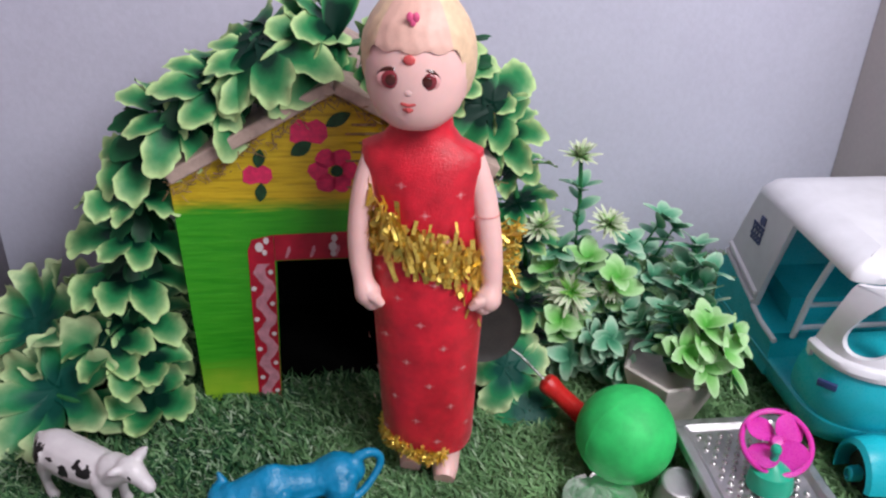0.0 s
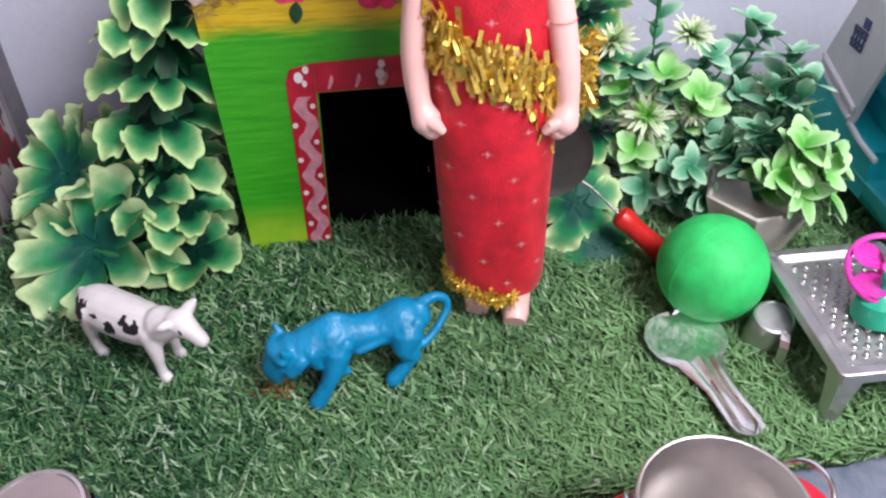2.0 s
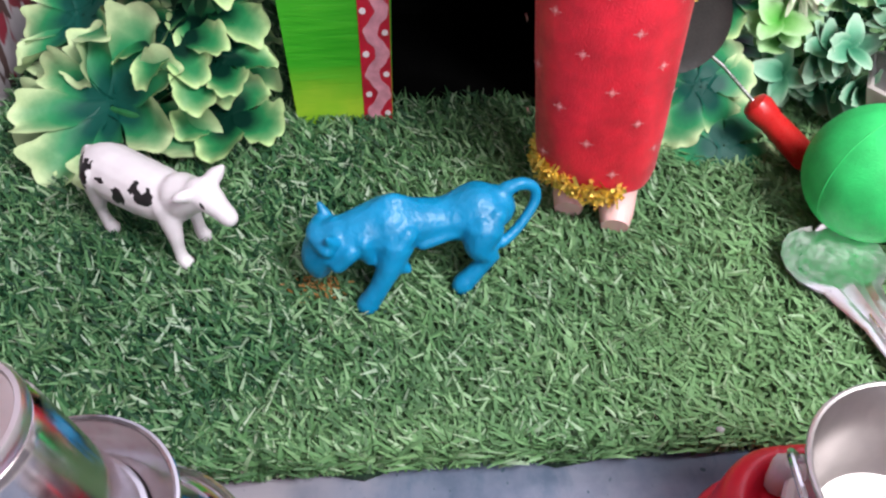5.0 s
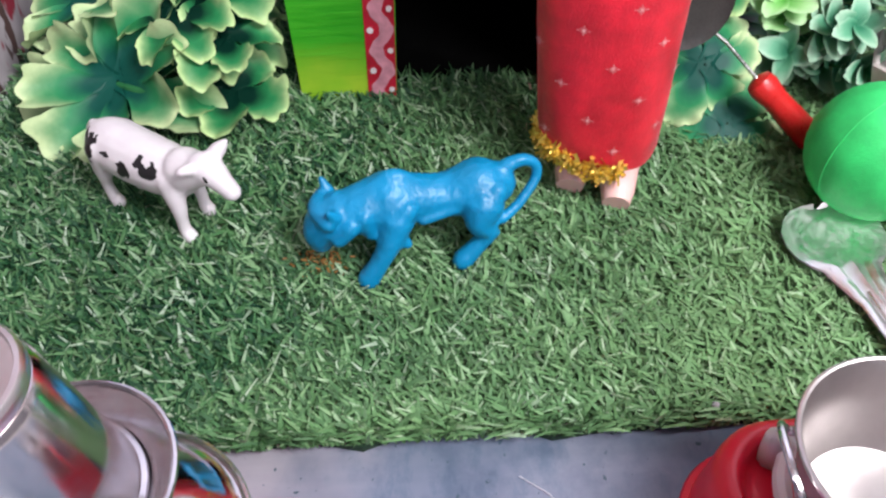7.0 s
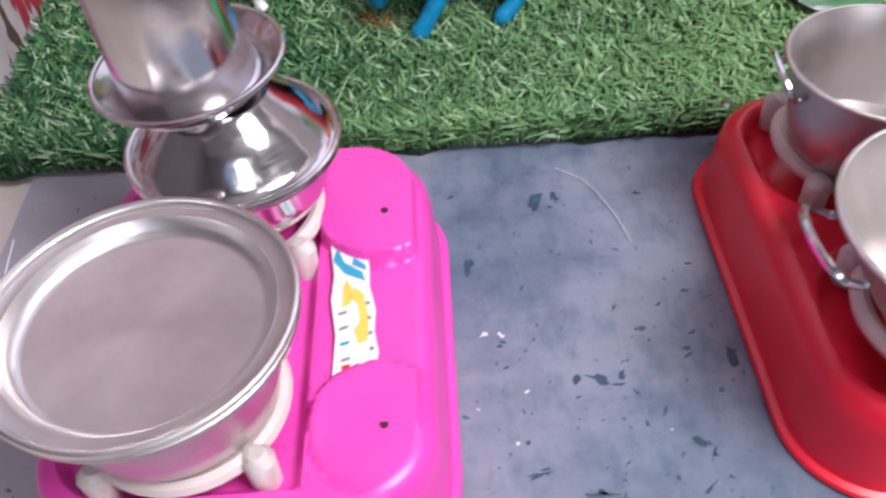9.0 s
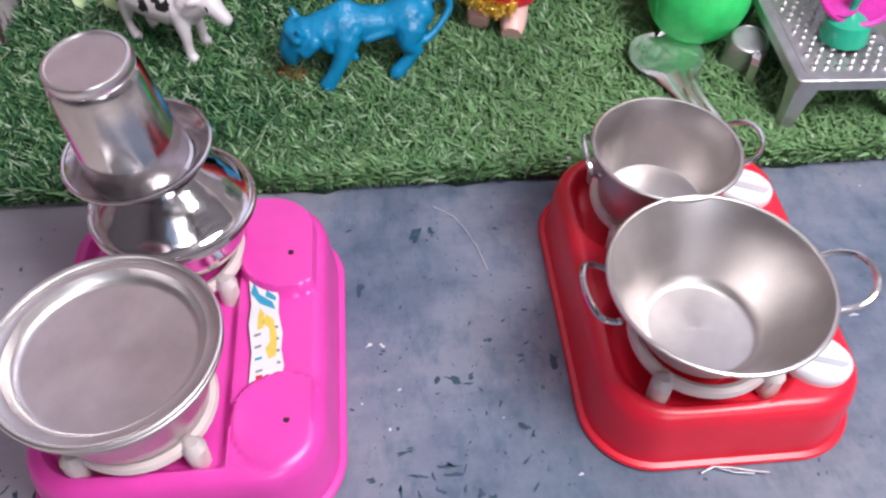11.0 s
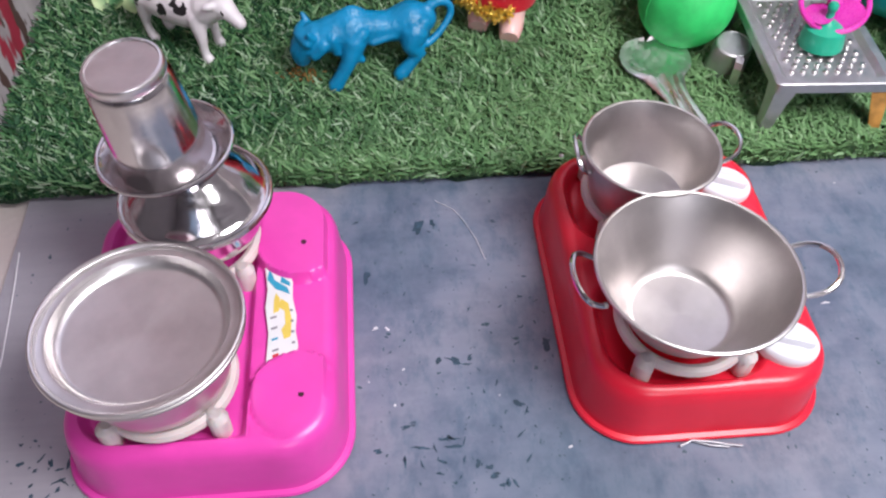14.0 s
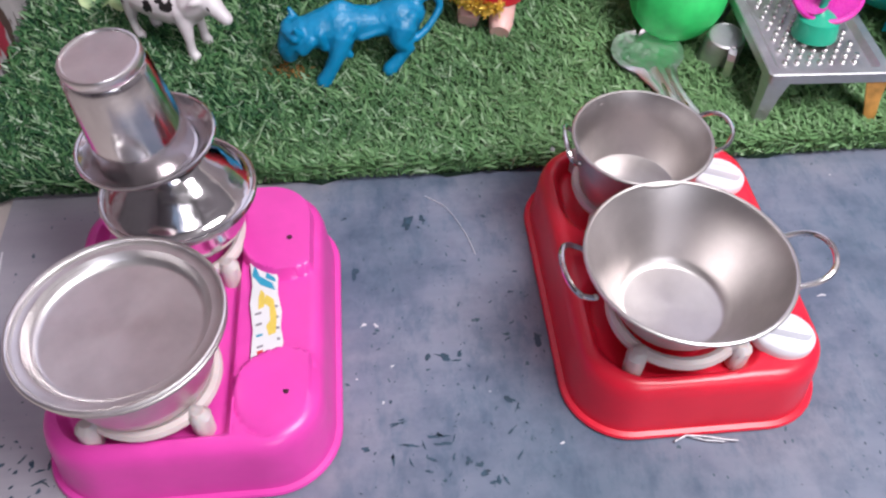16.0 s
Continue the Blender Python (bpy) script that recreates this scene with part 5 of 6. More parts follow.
def fused(name, m, pieces, mat, label, category, voxel=0.0008):
    """Tapered limbs melted into one moulded body."""
    bm = bmesh.new()
    for pts, radii in pieces:
        pts, radii = eased(pts, radii)
        tube(bm, pts, radii, 16)
        for p, r in ((pts[0], radii[0]), (pts[-1], radii[-1])):
            blob(bm, p, r * 0.98, sub=2)
    ob = part(name, bm, mat)
    ob.matrix_world = m
    mod = ob.modifiers.new("melt", "REMESH")
    mod.mode, mod.voxel_size, mod.use_smooth_shade = "VOXEL", voxel, True
    sm = ob.modifiers.new("soften", "SMOOTH")
    sm.factor, sm.iterations = 0.5, 12
    return tagged(ob, label, category)


cow_bits = [
    ([(-0.0375, 0, 0.0310), (-0.033, 0, 0.0312), (-0.025, 0, 0.0305), (-0.012, 0, 0.0290), (0.003, 0, 0.0285), (0.014, 0, 0.0295), (0.021, 0, 0.0325)], [0.0040, 0.0095, 0.0124, 0.0128, 0.0124, 0.0108, 0.0072]),
    ([(0.012, 0, 0.0310), (0.018, 0, 0.0335), (0.025, 0, 0.0362), (0.031, 0, 0.0385)], [0.0080, 0.0098, 0.0082, 0.0068]),
    ([(0.029, 0, 0.0395), (0.034, 0, 0.0385), (0.0395, 0, 0.0345), (0.0435, 0, 0.0315)], [0.0068, 0.0066, 0.0048, 0.0042]),
    ([(0.0310, 0.004, 0.0420), (0.0335, 0.0075, 0.0455), (0.0360, 0.0095, 0.0490)], [0.0034, 0.0034, 0.0014]),
    ([(0.0295, -0.005, 0.0420), (0.0275, -0.0090, 0.0425), (0.0255, -0.0110, 0.0415)], [0.0028, 0.0024, 0.0012]),
    ([(-0.035, 0, 0.039), (-0.0412, 0.001, 0.032), (-0.0405, 0.002, 0.018)], [0.0017, 0.0015, 0.0022]),
    ([(0.013, -0.006, 0.030), (0.0165, -0.0080, 0.017), (0.0170, -0.0085, 0.009), (0.0175, -0.0085, 0.003), (0.0195, -0.0085, 0.001)], [0.0062, 0.0038, 0.0028, 0.0031, 0.0036]),
    ([(0.011, 0.006, 0.030), (0.0115, 0.0085, 0.017), (0.0125, 0.0090, 0.009), (0.0130, 0.0090, 0.003), (0.0150, 0.0090, 0.001)], [0.0060, 0.0037, 0.0028, 0.0031, 0.0036]),
]
for y in (0.0075, -0.0075):
    cow_bits.append(([(-0.026, y * 0.85, 0.032), (-0.0285, y, 0.019), (-0.0300, y, 0.011), (-0.0280, y, 0.003), (-0.0260, y, 0.001)], [0.0074, 0.0044, 0.0027, 0.0030, 0.0036]))
fused("cow_figurine", Matrix.Translation((-0.2022, 0.3519, 0.001)) @ pose(0, 0, 0, 0, 0, -18.3), cow_bits, COW, "white plastic toy cow with black patches on grass", "toy animal")

bull_bits = [
    ([(-0.031, 0, 0.0305), (-0.024, 0, 0.0300), (-0.010, 0, 0.0280), (0.004, 0, 0.0290), (0.014, 0, 0.0305), (0.022, 0, 0.0290)], [0.0100, 0.0124, 0.0098, 0.0108, 0.0124, 0.0106]),
    ([(0.018, 0, 0.0300), (0.027, 0.001, 0.0285), (0.034, 0.001, 0.0270)], [0.0116, 0.0108, 0.0098]),
    ([(0.033, 0.001, 0.0285), (0.0400, 0.001, 0.0255), (0.0440, 0.001, 0.0195), (0.0445, 0.001, 0.0145)], [0.0098, 0.0096, 0.0078, 0.0058]),
    ([(0.0410, -0.0085, 0.0310), (0.0440, 0.0005, 0.0315), (0.0410, 0.0095, 0.0305)], [0.0034, 0.0044, 0.0036]),
    ([(0.0385, 0.0090, 0.0330), (0.0405, 0.0115, 0.0385)], [0.0030, 0.0014]),
    ([(0.0385, -0.0080, 0.0330), (0.0405, -0.0105, 0.0385)], [0.0030, 0.0014]),
    ([(0.0320, 0.0095, 0.0275), (0.0375, 0.0100, 0.0215)], [0.0046, 0.0036]),
    ([(0.0260, 0.0100, 0.0310), (0.0240, 0.0095, 0.0215)], [0.0034, 0.0030]),
    ([(-0.036, 0, 0.0385), (-0.0430, 0, 0.0405), (-0.0485, 0.0005, 0.0375), (-0.0490, 0.002, 0.0320), (-0.0445, 0.005, 0.0265), (-0.0385, 0.008, 0.0215), (-0.0320, 0.0105, 0.0185)], [0.0034, 0.0028, 0.0025, 0.0024, 0.0023, 0.0024, 0.0026]),
    ([(0.013, 0.0090, 0.0265), (0.0165, 0.0125, 0.0185), (0.0220, 0.0145, 0.0090), (0.0275, 0.0155, 0.0010)], [0.0080, 0.0056, 0.0044, 0.0050]),
    ([(0.0125, 0.0125, 0.0190), (0.0095, 0.0135, 0.0160)], [0.0036, 0.0024]),
    ([(0.012, -0.0085, 0.025), (0.010, -0.0105, 0.016), (0.007, -0.0110, 0.009), (0.0105, -0.0110, 0.0008)], [0.0074, 0.0052, 0.0042, 0.0048]),
    ([(-0.024, 0.0085, 0.0270), (-0.0225, 0.0115, 0.0200), (-0.0255, 0.0125, 0.0145), (-0.0215, 0.0130, 0.0085), (-0.0140, 0.0140, 0.0010)], [0.0096, 0.0070, 0.0046, 0.0040, 0.0048]),
    ([(-0.0255, 0.0125, 0.0145), (-0.0290, 0.0130, 0.0135)], [0.0036, 0.0022]),
    ([(-0.029, -0.0075, 0.027), (-0.0335, -0.0085, 0.018), (-0.0345, -0.0090, 0.010), (-0.0290, -0.0090, 0.0008)], [0.0088, 0.0058, 0.0042, 0.0048]),
    ([(0.008, 0.0100, 0.0320), (0.0155, 0.0112, 0.0245)], [0.0046, 0.0054]),
    ([(-0.030, 0.0085, 0.0330), (-0.021, 0.0095, 0.0270)], [0.0050, 0.0058]),
    ([(0.003, 0, 0.0375), (0.012, 0, 0.0415), (0.020, 0, 0.0390)], [0.0030, 0.0042, 0.0030]),
    ([(-0.012, 0.0085, 0.0265), (0.002, 0.0095, 0.0245)], [0.0022, 0.0026]),
]
fused("bull_figurine", Matrix.Translation((-0.0828, 0.3541, 0.001)) @ pose(0, 0, 0, 0, 0, 205), bull_bits, BLUE, "glossy blue plastic toy bull with lowered head", "toy animal")


# ---- doll ----
def doll():
    bm = bmesh.new()
    r = random.Random(11)
    seg = 40

    def rings(rows, mat, cap_a=True, cap_b=True, fold=0.0):
        out = []
        for z, cx, cy, hx, hy in rows:
            out.append([(cx + hx * math.cos(t) * (1 + fold * math.sin(9 * t + z * 60)), cy + hy * math.sin(t) * (1 + fold * math.sin(9 * t + z * 60)), z) for t in [2 * math.pi * k / seg for k in range(seg)]])
        add_faces(bm, out, cap_a=cap_a, cap_b=cap_b, mat=mat)

    # skirt, bodice and collar
    rings([(0.0215, -0.0145, 0.414, 0.0262, 0.0195), (0.027, -0.0145, 0.414, 0.0272, 0.0205), (0.05, -0.015, 0.414, 0.0282, 0.021), (0.08, -0.016, 0.415, 0.0298, 0.0215), (0.11, -0.017, 0.416, 0.0312, 0.022), (0.14, -0.018, 0.417, 0.0312, 0.0215), (0.16, -0.019, 0.418, 0.0300, 0.020), (0.172, -0.020, 0.418, 0.0290, 0.0195), (0.19, -0.0215, 0.419, 0.0298, 0.0195), (0.205, -0.0225, 0.4195, 0.0326, 0.0180), (0.2125, -0.0228, 0.420, 0.0318, 0.0155), (0.218, -0.023, 0.420, 0.0205, 0.0125), (0.224, -0.023, 0.420, 0.0160, 0.0120), (0.233, -0.0235, 0.419, 0.0152, 0.0120)], 1, fold=0.012)
    # head
    rings([(0.226, -0.0255, 0.416, 0.010, 0.009), (0.229, -0.0258, 0.4135, 0.0145, 0.0158), (0.233, -0.0258, 0.4140, 0.0190, 0.0192), (0.238, -0.0258, 0.4145, 0.0224, 0.0216), (0.244, -0.0258, 0.415, 0.0248, 0.0234), (0.252, -0.0256, 0.4155, 0.0262, 0.0245), (0.262, -0.0254, 0.416, 0.0270, 0.0248), (0.271, -0.0252, 0.417, 0.0250, 0.0238), (0.279, -0.025, 0.418, 0.0210, 0.0205), (0.285, -0.025, 0.418, 0.0140, 0.0140)], 0)
    # moulded hair: a cap with grooves, cut as a fringe over the brow and falling behind the ears
    knots = [(0.236, 0.4215, 0.0208, 0.0186), (0.244, 0.4205, 0.0258, 0.0216), (0.254, 0.4190, 0.0284, 0.0238), (0.264, 0.4180, 0.0286, 0.0254), (0.272, 0.4175, 0.0272, 0.0254), (0.280, 0.4175, 0.0238, 0.0228), (0.287, 0.418, 0.0188, 0.0180), (0.292, 0.418, 0.0140, 0.0134), (0.298, 0.418, 0.0120, 0.0116), (0.302, 0.418, 0.0060, 0.0060)]

    def cap_at(z):
        for (z0, *a), (z1, *b) in zip(knots, knots[1:]):
            if z <= z1:
                f = max(0.0, (z - z0) / (z1 - z0))
                return [p + (q - p) * f for p, q in zip(a, b)]
        return list(knots[-1][1:])

    around, down = 96, 20
    strands = []
    for i in range(down + 1):
        row = []
        for k in range(around):
            t = 2 * math.pi * k / around
            off = abs(math.atan2(math.cos(t), -math.sin(t)))
            side = min(1.0, max(0.0, (off - 0.80) / 0.35))
            hem = 0.2690 + 0.0010 * math.sin(13 * t) + (0.236 - 0.2690) * side * side * (3 - 2 * side)
            z = 0.302 + (hem - 0.302) * i / down
            cy, hx, hy = cap_at(z)
            g = 1 + 0.007 * math.sin(24 * t + 1.5 * math.sin(z * 300)) * min(1.0, i / 5) + 0.012 * (i >= down - 1) * (1 - side)
            row.append((-0.0254 + hx * g * math.cos(t), cy + hy * g * math.sin(t), z))
        strands.append(row)
    loops = [[bm.verts.new(p) for p in row] for row in strands]
    for i in range(down):
        for k in range(around):
            t = 2 * math.pi * (k + 0.5) / around
            front = abs(math.atan2(math.cos(t), -math.sin(t))) < 0.72 and i > 5
            bm.faces.new((loops[i][k], loops[i][(k + 1) % around], loops[i + 1][(k + 1) % around], loops[i + 1][k])).material_index = 7 if front else 2
    bm.faces.new(loops[0]).material_index = 2
    # plain eyes, nose, lips and forehead marks
    FX = -0.0272
    for sx in (-1, 1):
        ex = FX + sx * 0.0086
        blob(bm, (ex, 0.3938, 0.2556), 0.0066, (1.0, 0.22, 0.74), 3, 6)
        blob(bm, (ex + 0.0004, 0.3926, 0.2557), 0.0046, (1.0, 0.22, 0.98), 3, 8)
        blob(bm, (ex + 0.0004, 0.3918, 0.2557), 0.0028, (0.95, 0.20, 1.0), 2, 3)
        for lift, wide in ((0.0048, 0.0060), (0.0054, 0.0056)):
            tube(bm, [(ex + wide * math.cos(math.pi * k / 10), 0.3926 + 0.0022 * math.cos(math.pi * k / 10) ** 2, 0.2560 + lift * math.sin(math.pi * k / 10)) for k in range(11)], 0.00065, 6, mat=3)
        tube(bm, [(ex + 0.0052 * math.cos(math.pi * k / 10), 0.3932 + 0.0018 * math.cos(math.pi * k / 10) ** 2, 0.2558 - 0.0044 * math.sin(math.pi * k / 10)) for k in range(11)], 0.00030, 6, mat=8)
    blob(bm, (FX + 0.0004, 0.3924, 0.2500), 0.0027, (1.05, 0.6, 0.9), 3, 0)
    blob(bm, (FX + 0.0004, 0.3922, 0.2535), 0.0018, (0.8, 0.5, 2.0), 2, 0)
    tube(bm, [(FX - 0.0066, 0.3950, 0.2430), (FX - 0.0024, 0.3924, 0.2444), (FX + 0.0004, 0.3920, 0.2437), (FX + 0.0032, 0.3924, 0.2444), (FX + 0.0074, 0.3952, 0.2430)], [0.0003, 0.0011, 0.0010, 0.0011, 0.0003], 8, mat=4)
    tube(bm, [(FX - 0.0056, 0.3944, 0.2424), (FX + 0.0004, 0.3920, 0.2411), (FX + 0.0062, 0.3946, 0.2424)], [0.0003, 0.0014, 0.0003], 8, mat=4)
    blob(bm, (FX + 0.0006, 0.3912, 0.2658), 0.0027, (1.1, 0.3, 0.95), 2, 4)
    for dx, dz, k in ((-0.0014, 0.0012, 0.0022), (0.0014, 0.0012, 0.0022), (0.0, -0.0012, 0.0018)):
        blob(bm, (FX + 0.0016 + dx, 0.3944, 0.2835 + dz), k, (0.8, 0.4, 1.1), 2, 9)
    # arms and hands, feet
    for pts, rad in (([(-0.0480, 0.418, 0.208), (-0.0518, 0.413, 0.190), (-0.0542, 0.409, 0.168), (-0.0538, 0.406, 0.151), (-0.0518, 0.403, 0.139), (-0.0488, 0.401, 0.131), (-0.0463, 0.400, 0.1265)], [0.0056, 0.0070, 0.0069, 0.0063, 0.0056, 0.0074, 0.0054]),
                     ([(0.0045, 0.420, 0.208), (0.0100, 0.417, 0.190), (0.0150, 0.413, 0.167), (0.0175, 0.410, 0.150), (0.0185, 0.408, 0.139), (0.0170, 0.405, 0.131), (0.0150, 0.404, 0.127)], [0.0056, 0.0070, 0.0069, 0.0063, 0.0056, 0.0076, 0.0054])):
        tube(bm, *eased(pts, rad), 16, mat=0)
        blob(bm, pts[-1], rad[-1] * 0.98, sub=2, mat=0)
        inward = 1 if pts[0][0] < -0.02 else -1
        tube(bm, [(pts[-2][0], pts[-2][1] - 0.003, pts[-2][2] + 0.002), (pts[-2][0] + inward * 0.0055, pts[-2][1] - 0.0055, pts[-2][2] + 0.0005), (pts[-2][0] + inward * 0.0085, pts[-2][1] - 0.005, pts[-2][2] - 0.0035)], [0.0036, 0.0034, 0.0022], 10, mat=0)
    tube(bm, [(0.0125 + 0.0076 * math.cos(2 * math.pi * k / 20), 0.4150 + 0.0076 * math.sin(2 * math.pi * k / 20), 0.1790) for k in range(20)], 0.0002, 6, True, mat=4)
    for x, y in ((-0.0235, 0.408), (-0.0015, 0.400)):
        tube(bm, [(x, y + 0.009, 0.026), (x, y + 0.006, 0.014), (x, y + 0.001, 0.007), (x, y - 0.006, 0.0045)], [0.0085, 0.0082, 0.0080, 0.0064], 14, mat=0)
    # gold tinsel sash and hem
    for k in range(640):
        t = r.random()
        a = radians(200 + 142 * t) if r.random() < 0.93 else radians(r.uniform(0, 360))
        s = (math.cos(a) + 1) / 2
        z = 0.178 - 0.026 * s + r.gauss(0, 0.0062) - abs(r.gauss(0, 0.0055)) * (1.7 if 0.8 < s else 0.8)
        hx, hy = 0.0312 + r.uniform(0, 0.0045), 0.0212 + r.uniform(0, 0.004)
        c = Vector((-0.0190 + hx * math.cos(a), 0.4175 + hy * math.sin(a), z))
        m = Matrix.Translation(c) @ Euler((r.gauss(0, 0.35), r.gauss(0, 0.28), a + 1.57 + r.gauss(0, 0.6))).to_matrix().to_4x4()
        w, l = r.uniform(0.0006, 0.0016), r.uniform(0.0024, 0.0066)
        vs = [bm.verts.new(m @ Vector(p)) for p in ((-w, 0, -l), (w, 0, -l), (w, 0.0003, l), (-w, 0.0003, l))]
        bm.faces.new(vs).material_index = 5
    for k in range(260):
        z = r.uniform(0.125, 0.165)
        c = Vector((r.uniform(0.018, 0.032), r.uniform(0.42, 0.435), z))
        m = Matrix.Translation(c) @ Euler((r.uniform(0, 6), r.uniform(0, 6), r.uniform(0, 6))).to_matrix().to_4x4()
        w, l = r.uniform(0.0004, 0.0009), r.uniform(0.002, 0.006)
        bm.faces.new([bm.verts.new(m @ Vector(p)) for p in ((-w, 0, -l), (w, 0, -l), (w, 0.0003, l), (-w, 0.0003, l))]).material_index = 5
    for k in range(420):
        a = radians(r.uniform(180, 300))
        z = 0.0245 + r.gauss(0, 0.0028) + 0.006 * max(0, -math.cos(a)) - 0.002
        c = Vector((-0.0145 + 0.0278 * math.cos(a), 0.414 + 0.0212 * math.sin(a), z))
        m = Matrix.Translation(c) @ Euler((r.uniform(0, 6), r.uniform(0, 6), r.uniform(0, 6))).to_matrix().to_4x4()
        w, l = r.uniform(0.0004, 0.0010), r.uniform(0.0012, 0.0038)
        bm.faces.new([bm.verts.new(m @ Vector(p)) for p in ((-w, 0, -l), (w, 0, -l), (w, 0.0003, l), (-w, 0.0003, l))]).material_index = 5
    # woven stars
    for k in range(34):
        a, z = radians(190 + 160 * ((k * 0.618) % 1)), 0.03 + 0.175 * k / 34
        hx = 0.0292 + 0.0025 * math.sin(max(0, min(1, (z - 0.02) / 0.15)) * math.pi)
        nrm = Vector((math.cos(a), math.sin(a) * 1.45, 0)).normalized()
        c = Vector((-0.0155 - 0.03 * z + (hx + 0.0003) * math.cos(a), 0.4145 + 0.0215 * math.sin(a) + 0.02 * max(0, z - 0.05) - 0.0006, z))
        side = Vector((-nrm.y, nrm.x, 0))
        for q in range(4):
            d = side * math.cos(q * math.pi / 4) + Vector((0, 0, 1)) * math.sin(q * math.pi / 4)
            e = side * math.sin(q * math.pi / 4) - Vector((0, 0, 1)) * math.cos(q * math.pi / 4)
            l, w = (0.0028, 0.0016, 0.0022, 0.0016)[q], 0.00013
            bm.faces.new([bm.verts.new(c + nrm * 0.0006 + d * i * l + e * j * w) for i, j in ((-1, -1), (1, -1), (1, 1), (-1, 1))]).material_index = 6
    ob = part("doll", bm, [SKIN, CLOTH, HAIR, EYE, LIP, GOLD, STAR, FRINGE, IRIS, PINK_MARK])
    return tagged(ob, "plastic doll in a red sari with gold tinsel", "doll")


doll()


# ---- toy auto-rickshaw ----
CAR = pose(0.195, 0.600, 0, 0, 0, 12.5) @ Matrix.Translation((-0.360, -0.554, 0))
car = thing("toy_auto_rickshaw", CAR, "teal and white plastic toy auto-rickshaw beside the wall", "toy vehicle")
SIDE = Matrix(((0, 0, 1, 0), (1, 0, 0, 0), (0, 1, 0, 0), (0, 0, 0, 1)))  # (v, z, u)
U0, U1 = 0.360, 0.462
UC, HALF = (U0 + U1) / 2, (U1 - U0) / 2


def bevelled(bm, width):
    edges = [e for e in bm.edges if len(e.link_faces) == 2 and e.calc_face_angle(0) > 0.5]
    bmesh.ops.bevel(bm, geom=edges, offset=width, segments=3, affect="EDGES", profile=0.6, clamp_overlap=True)


def bow(rear, knee, depth, grow=0.0, n=28):
    """Plan outline with a square rear and a rounded bow."""
    h = HALF + grow
    out = [(UC + h, rear - 0.008), (UC + h - 0.008, rear), (UC - h + 0.008, rear), (UC - h, rear - 0.008)]
    for k in range(n + 1):
        t = math.pi + math.pi * k / n
        c, q = math.cos(t), math.sin(t)
        out.append((UC + h * math.copysign(abs(c) ** 0.75, c), knee + (depth + grow) * math.copysign(abs(q) ** 0.85, q)))
    return out


def stacked(rows):
    bm = bmesh.new()
    add_faces(bm, [[(x, y, z) for x, y in o] for o, z in rows], cap_a=True, cap_b=True)
    return bm


part("floor_pan", stacked([(bow(0.545, 0.40, 0.030, -0.022), 0.004), (bow(0.552, 0.40, 0.040, -0.008), 0.012), (bow(0.554, 0.40, 0.046, -0.001), 0.024), (bow(0.554, 0.40, 0.048, 0.0), 0.033), (bow(0.553, 0.40, 0.046, -0.002), 0.0345)]), TEAL, car, "teal boat-shaped floor")
bm = bmesh.new()
slab(bm, [(0.552, 0.020), (0.556, 0.060), (0.544, 0.068), (0.486, 0.055), (0.456, 0.051), (0.450, 0.030), (0.452, 0.020)], U0 + 0.0005, U1 - 0.0005, SIDE)
bevelled(bm, 0.003)
part("bench", bm, TEAL, car)
bm = bmesh.new()
slab(bm, [(0.540, 0.058), (0.530, 0.108), (0.522, 0.108), (0.512, 0.073), (0.470, 0.069), (0.468, 0.050)], U0 + 0.016, U1 - 0.006, SIDE)
bevelled(bm, 0.004)
part("seat", bm, TEAL, car)
part("front_cowl", stacked([(bow(0.424, 0.398, 0.034, -0.014), 0.016), (bow(0.422, 0.398, 0.046, -0.004), 0.028), (bow(0.420, 0.398, 0.053, 0.001), 0.044), (bow(0.416, 0.398, 0.055, 0.002), 0.060), (bow(0.412, 0.398, 0.052, 0.0), 0.072), (bow(0.410, 0.398, 0.048, -0.004), 0.074)]), TEAL, car, "rounded teal front cowl")
roof = part("roof", stacked([(bow(0.522, 0.400, 0.008, -0.004), 0.1245), (bow(0.526, 0.400, 0.010, 0.002), 0.1260), (bow(0.526, 0.400, 0.010, 0.002), 0.1300), (bow(0.522, 0.401, 0.010, -0.002), 0.1350), (bow(0.514, 0.403, 0.010, -0.009), 0.1385), (bow(0.500, 0.412, 0.010, -0.020), 0.1405)]), WHITE, car, "white rounded roof")
bm = bmesh.new()
tube(bm, [(0.400, 0.430, 0.1395), (0.412, 0.421, 0.1415), (0.428, 0.421, 0.1415), (0.440, 0.430, 0.1395)], [0.0028, 0.0034, 0.0034, 0.0028], 10)
part("roof_trim", bm, WHITE, roof)
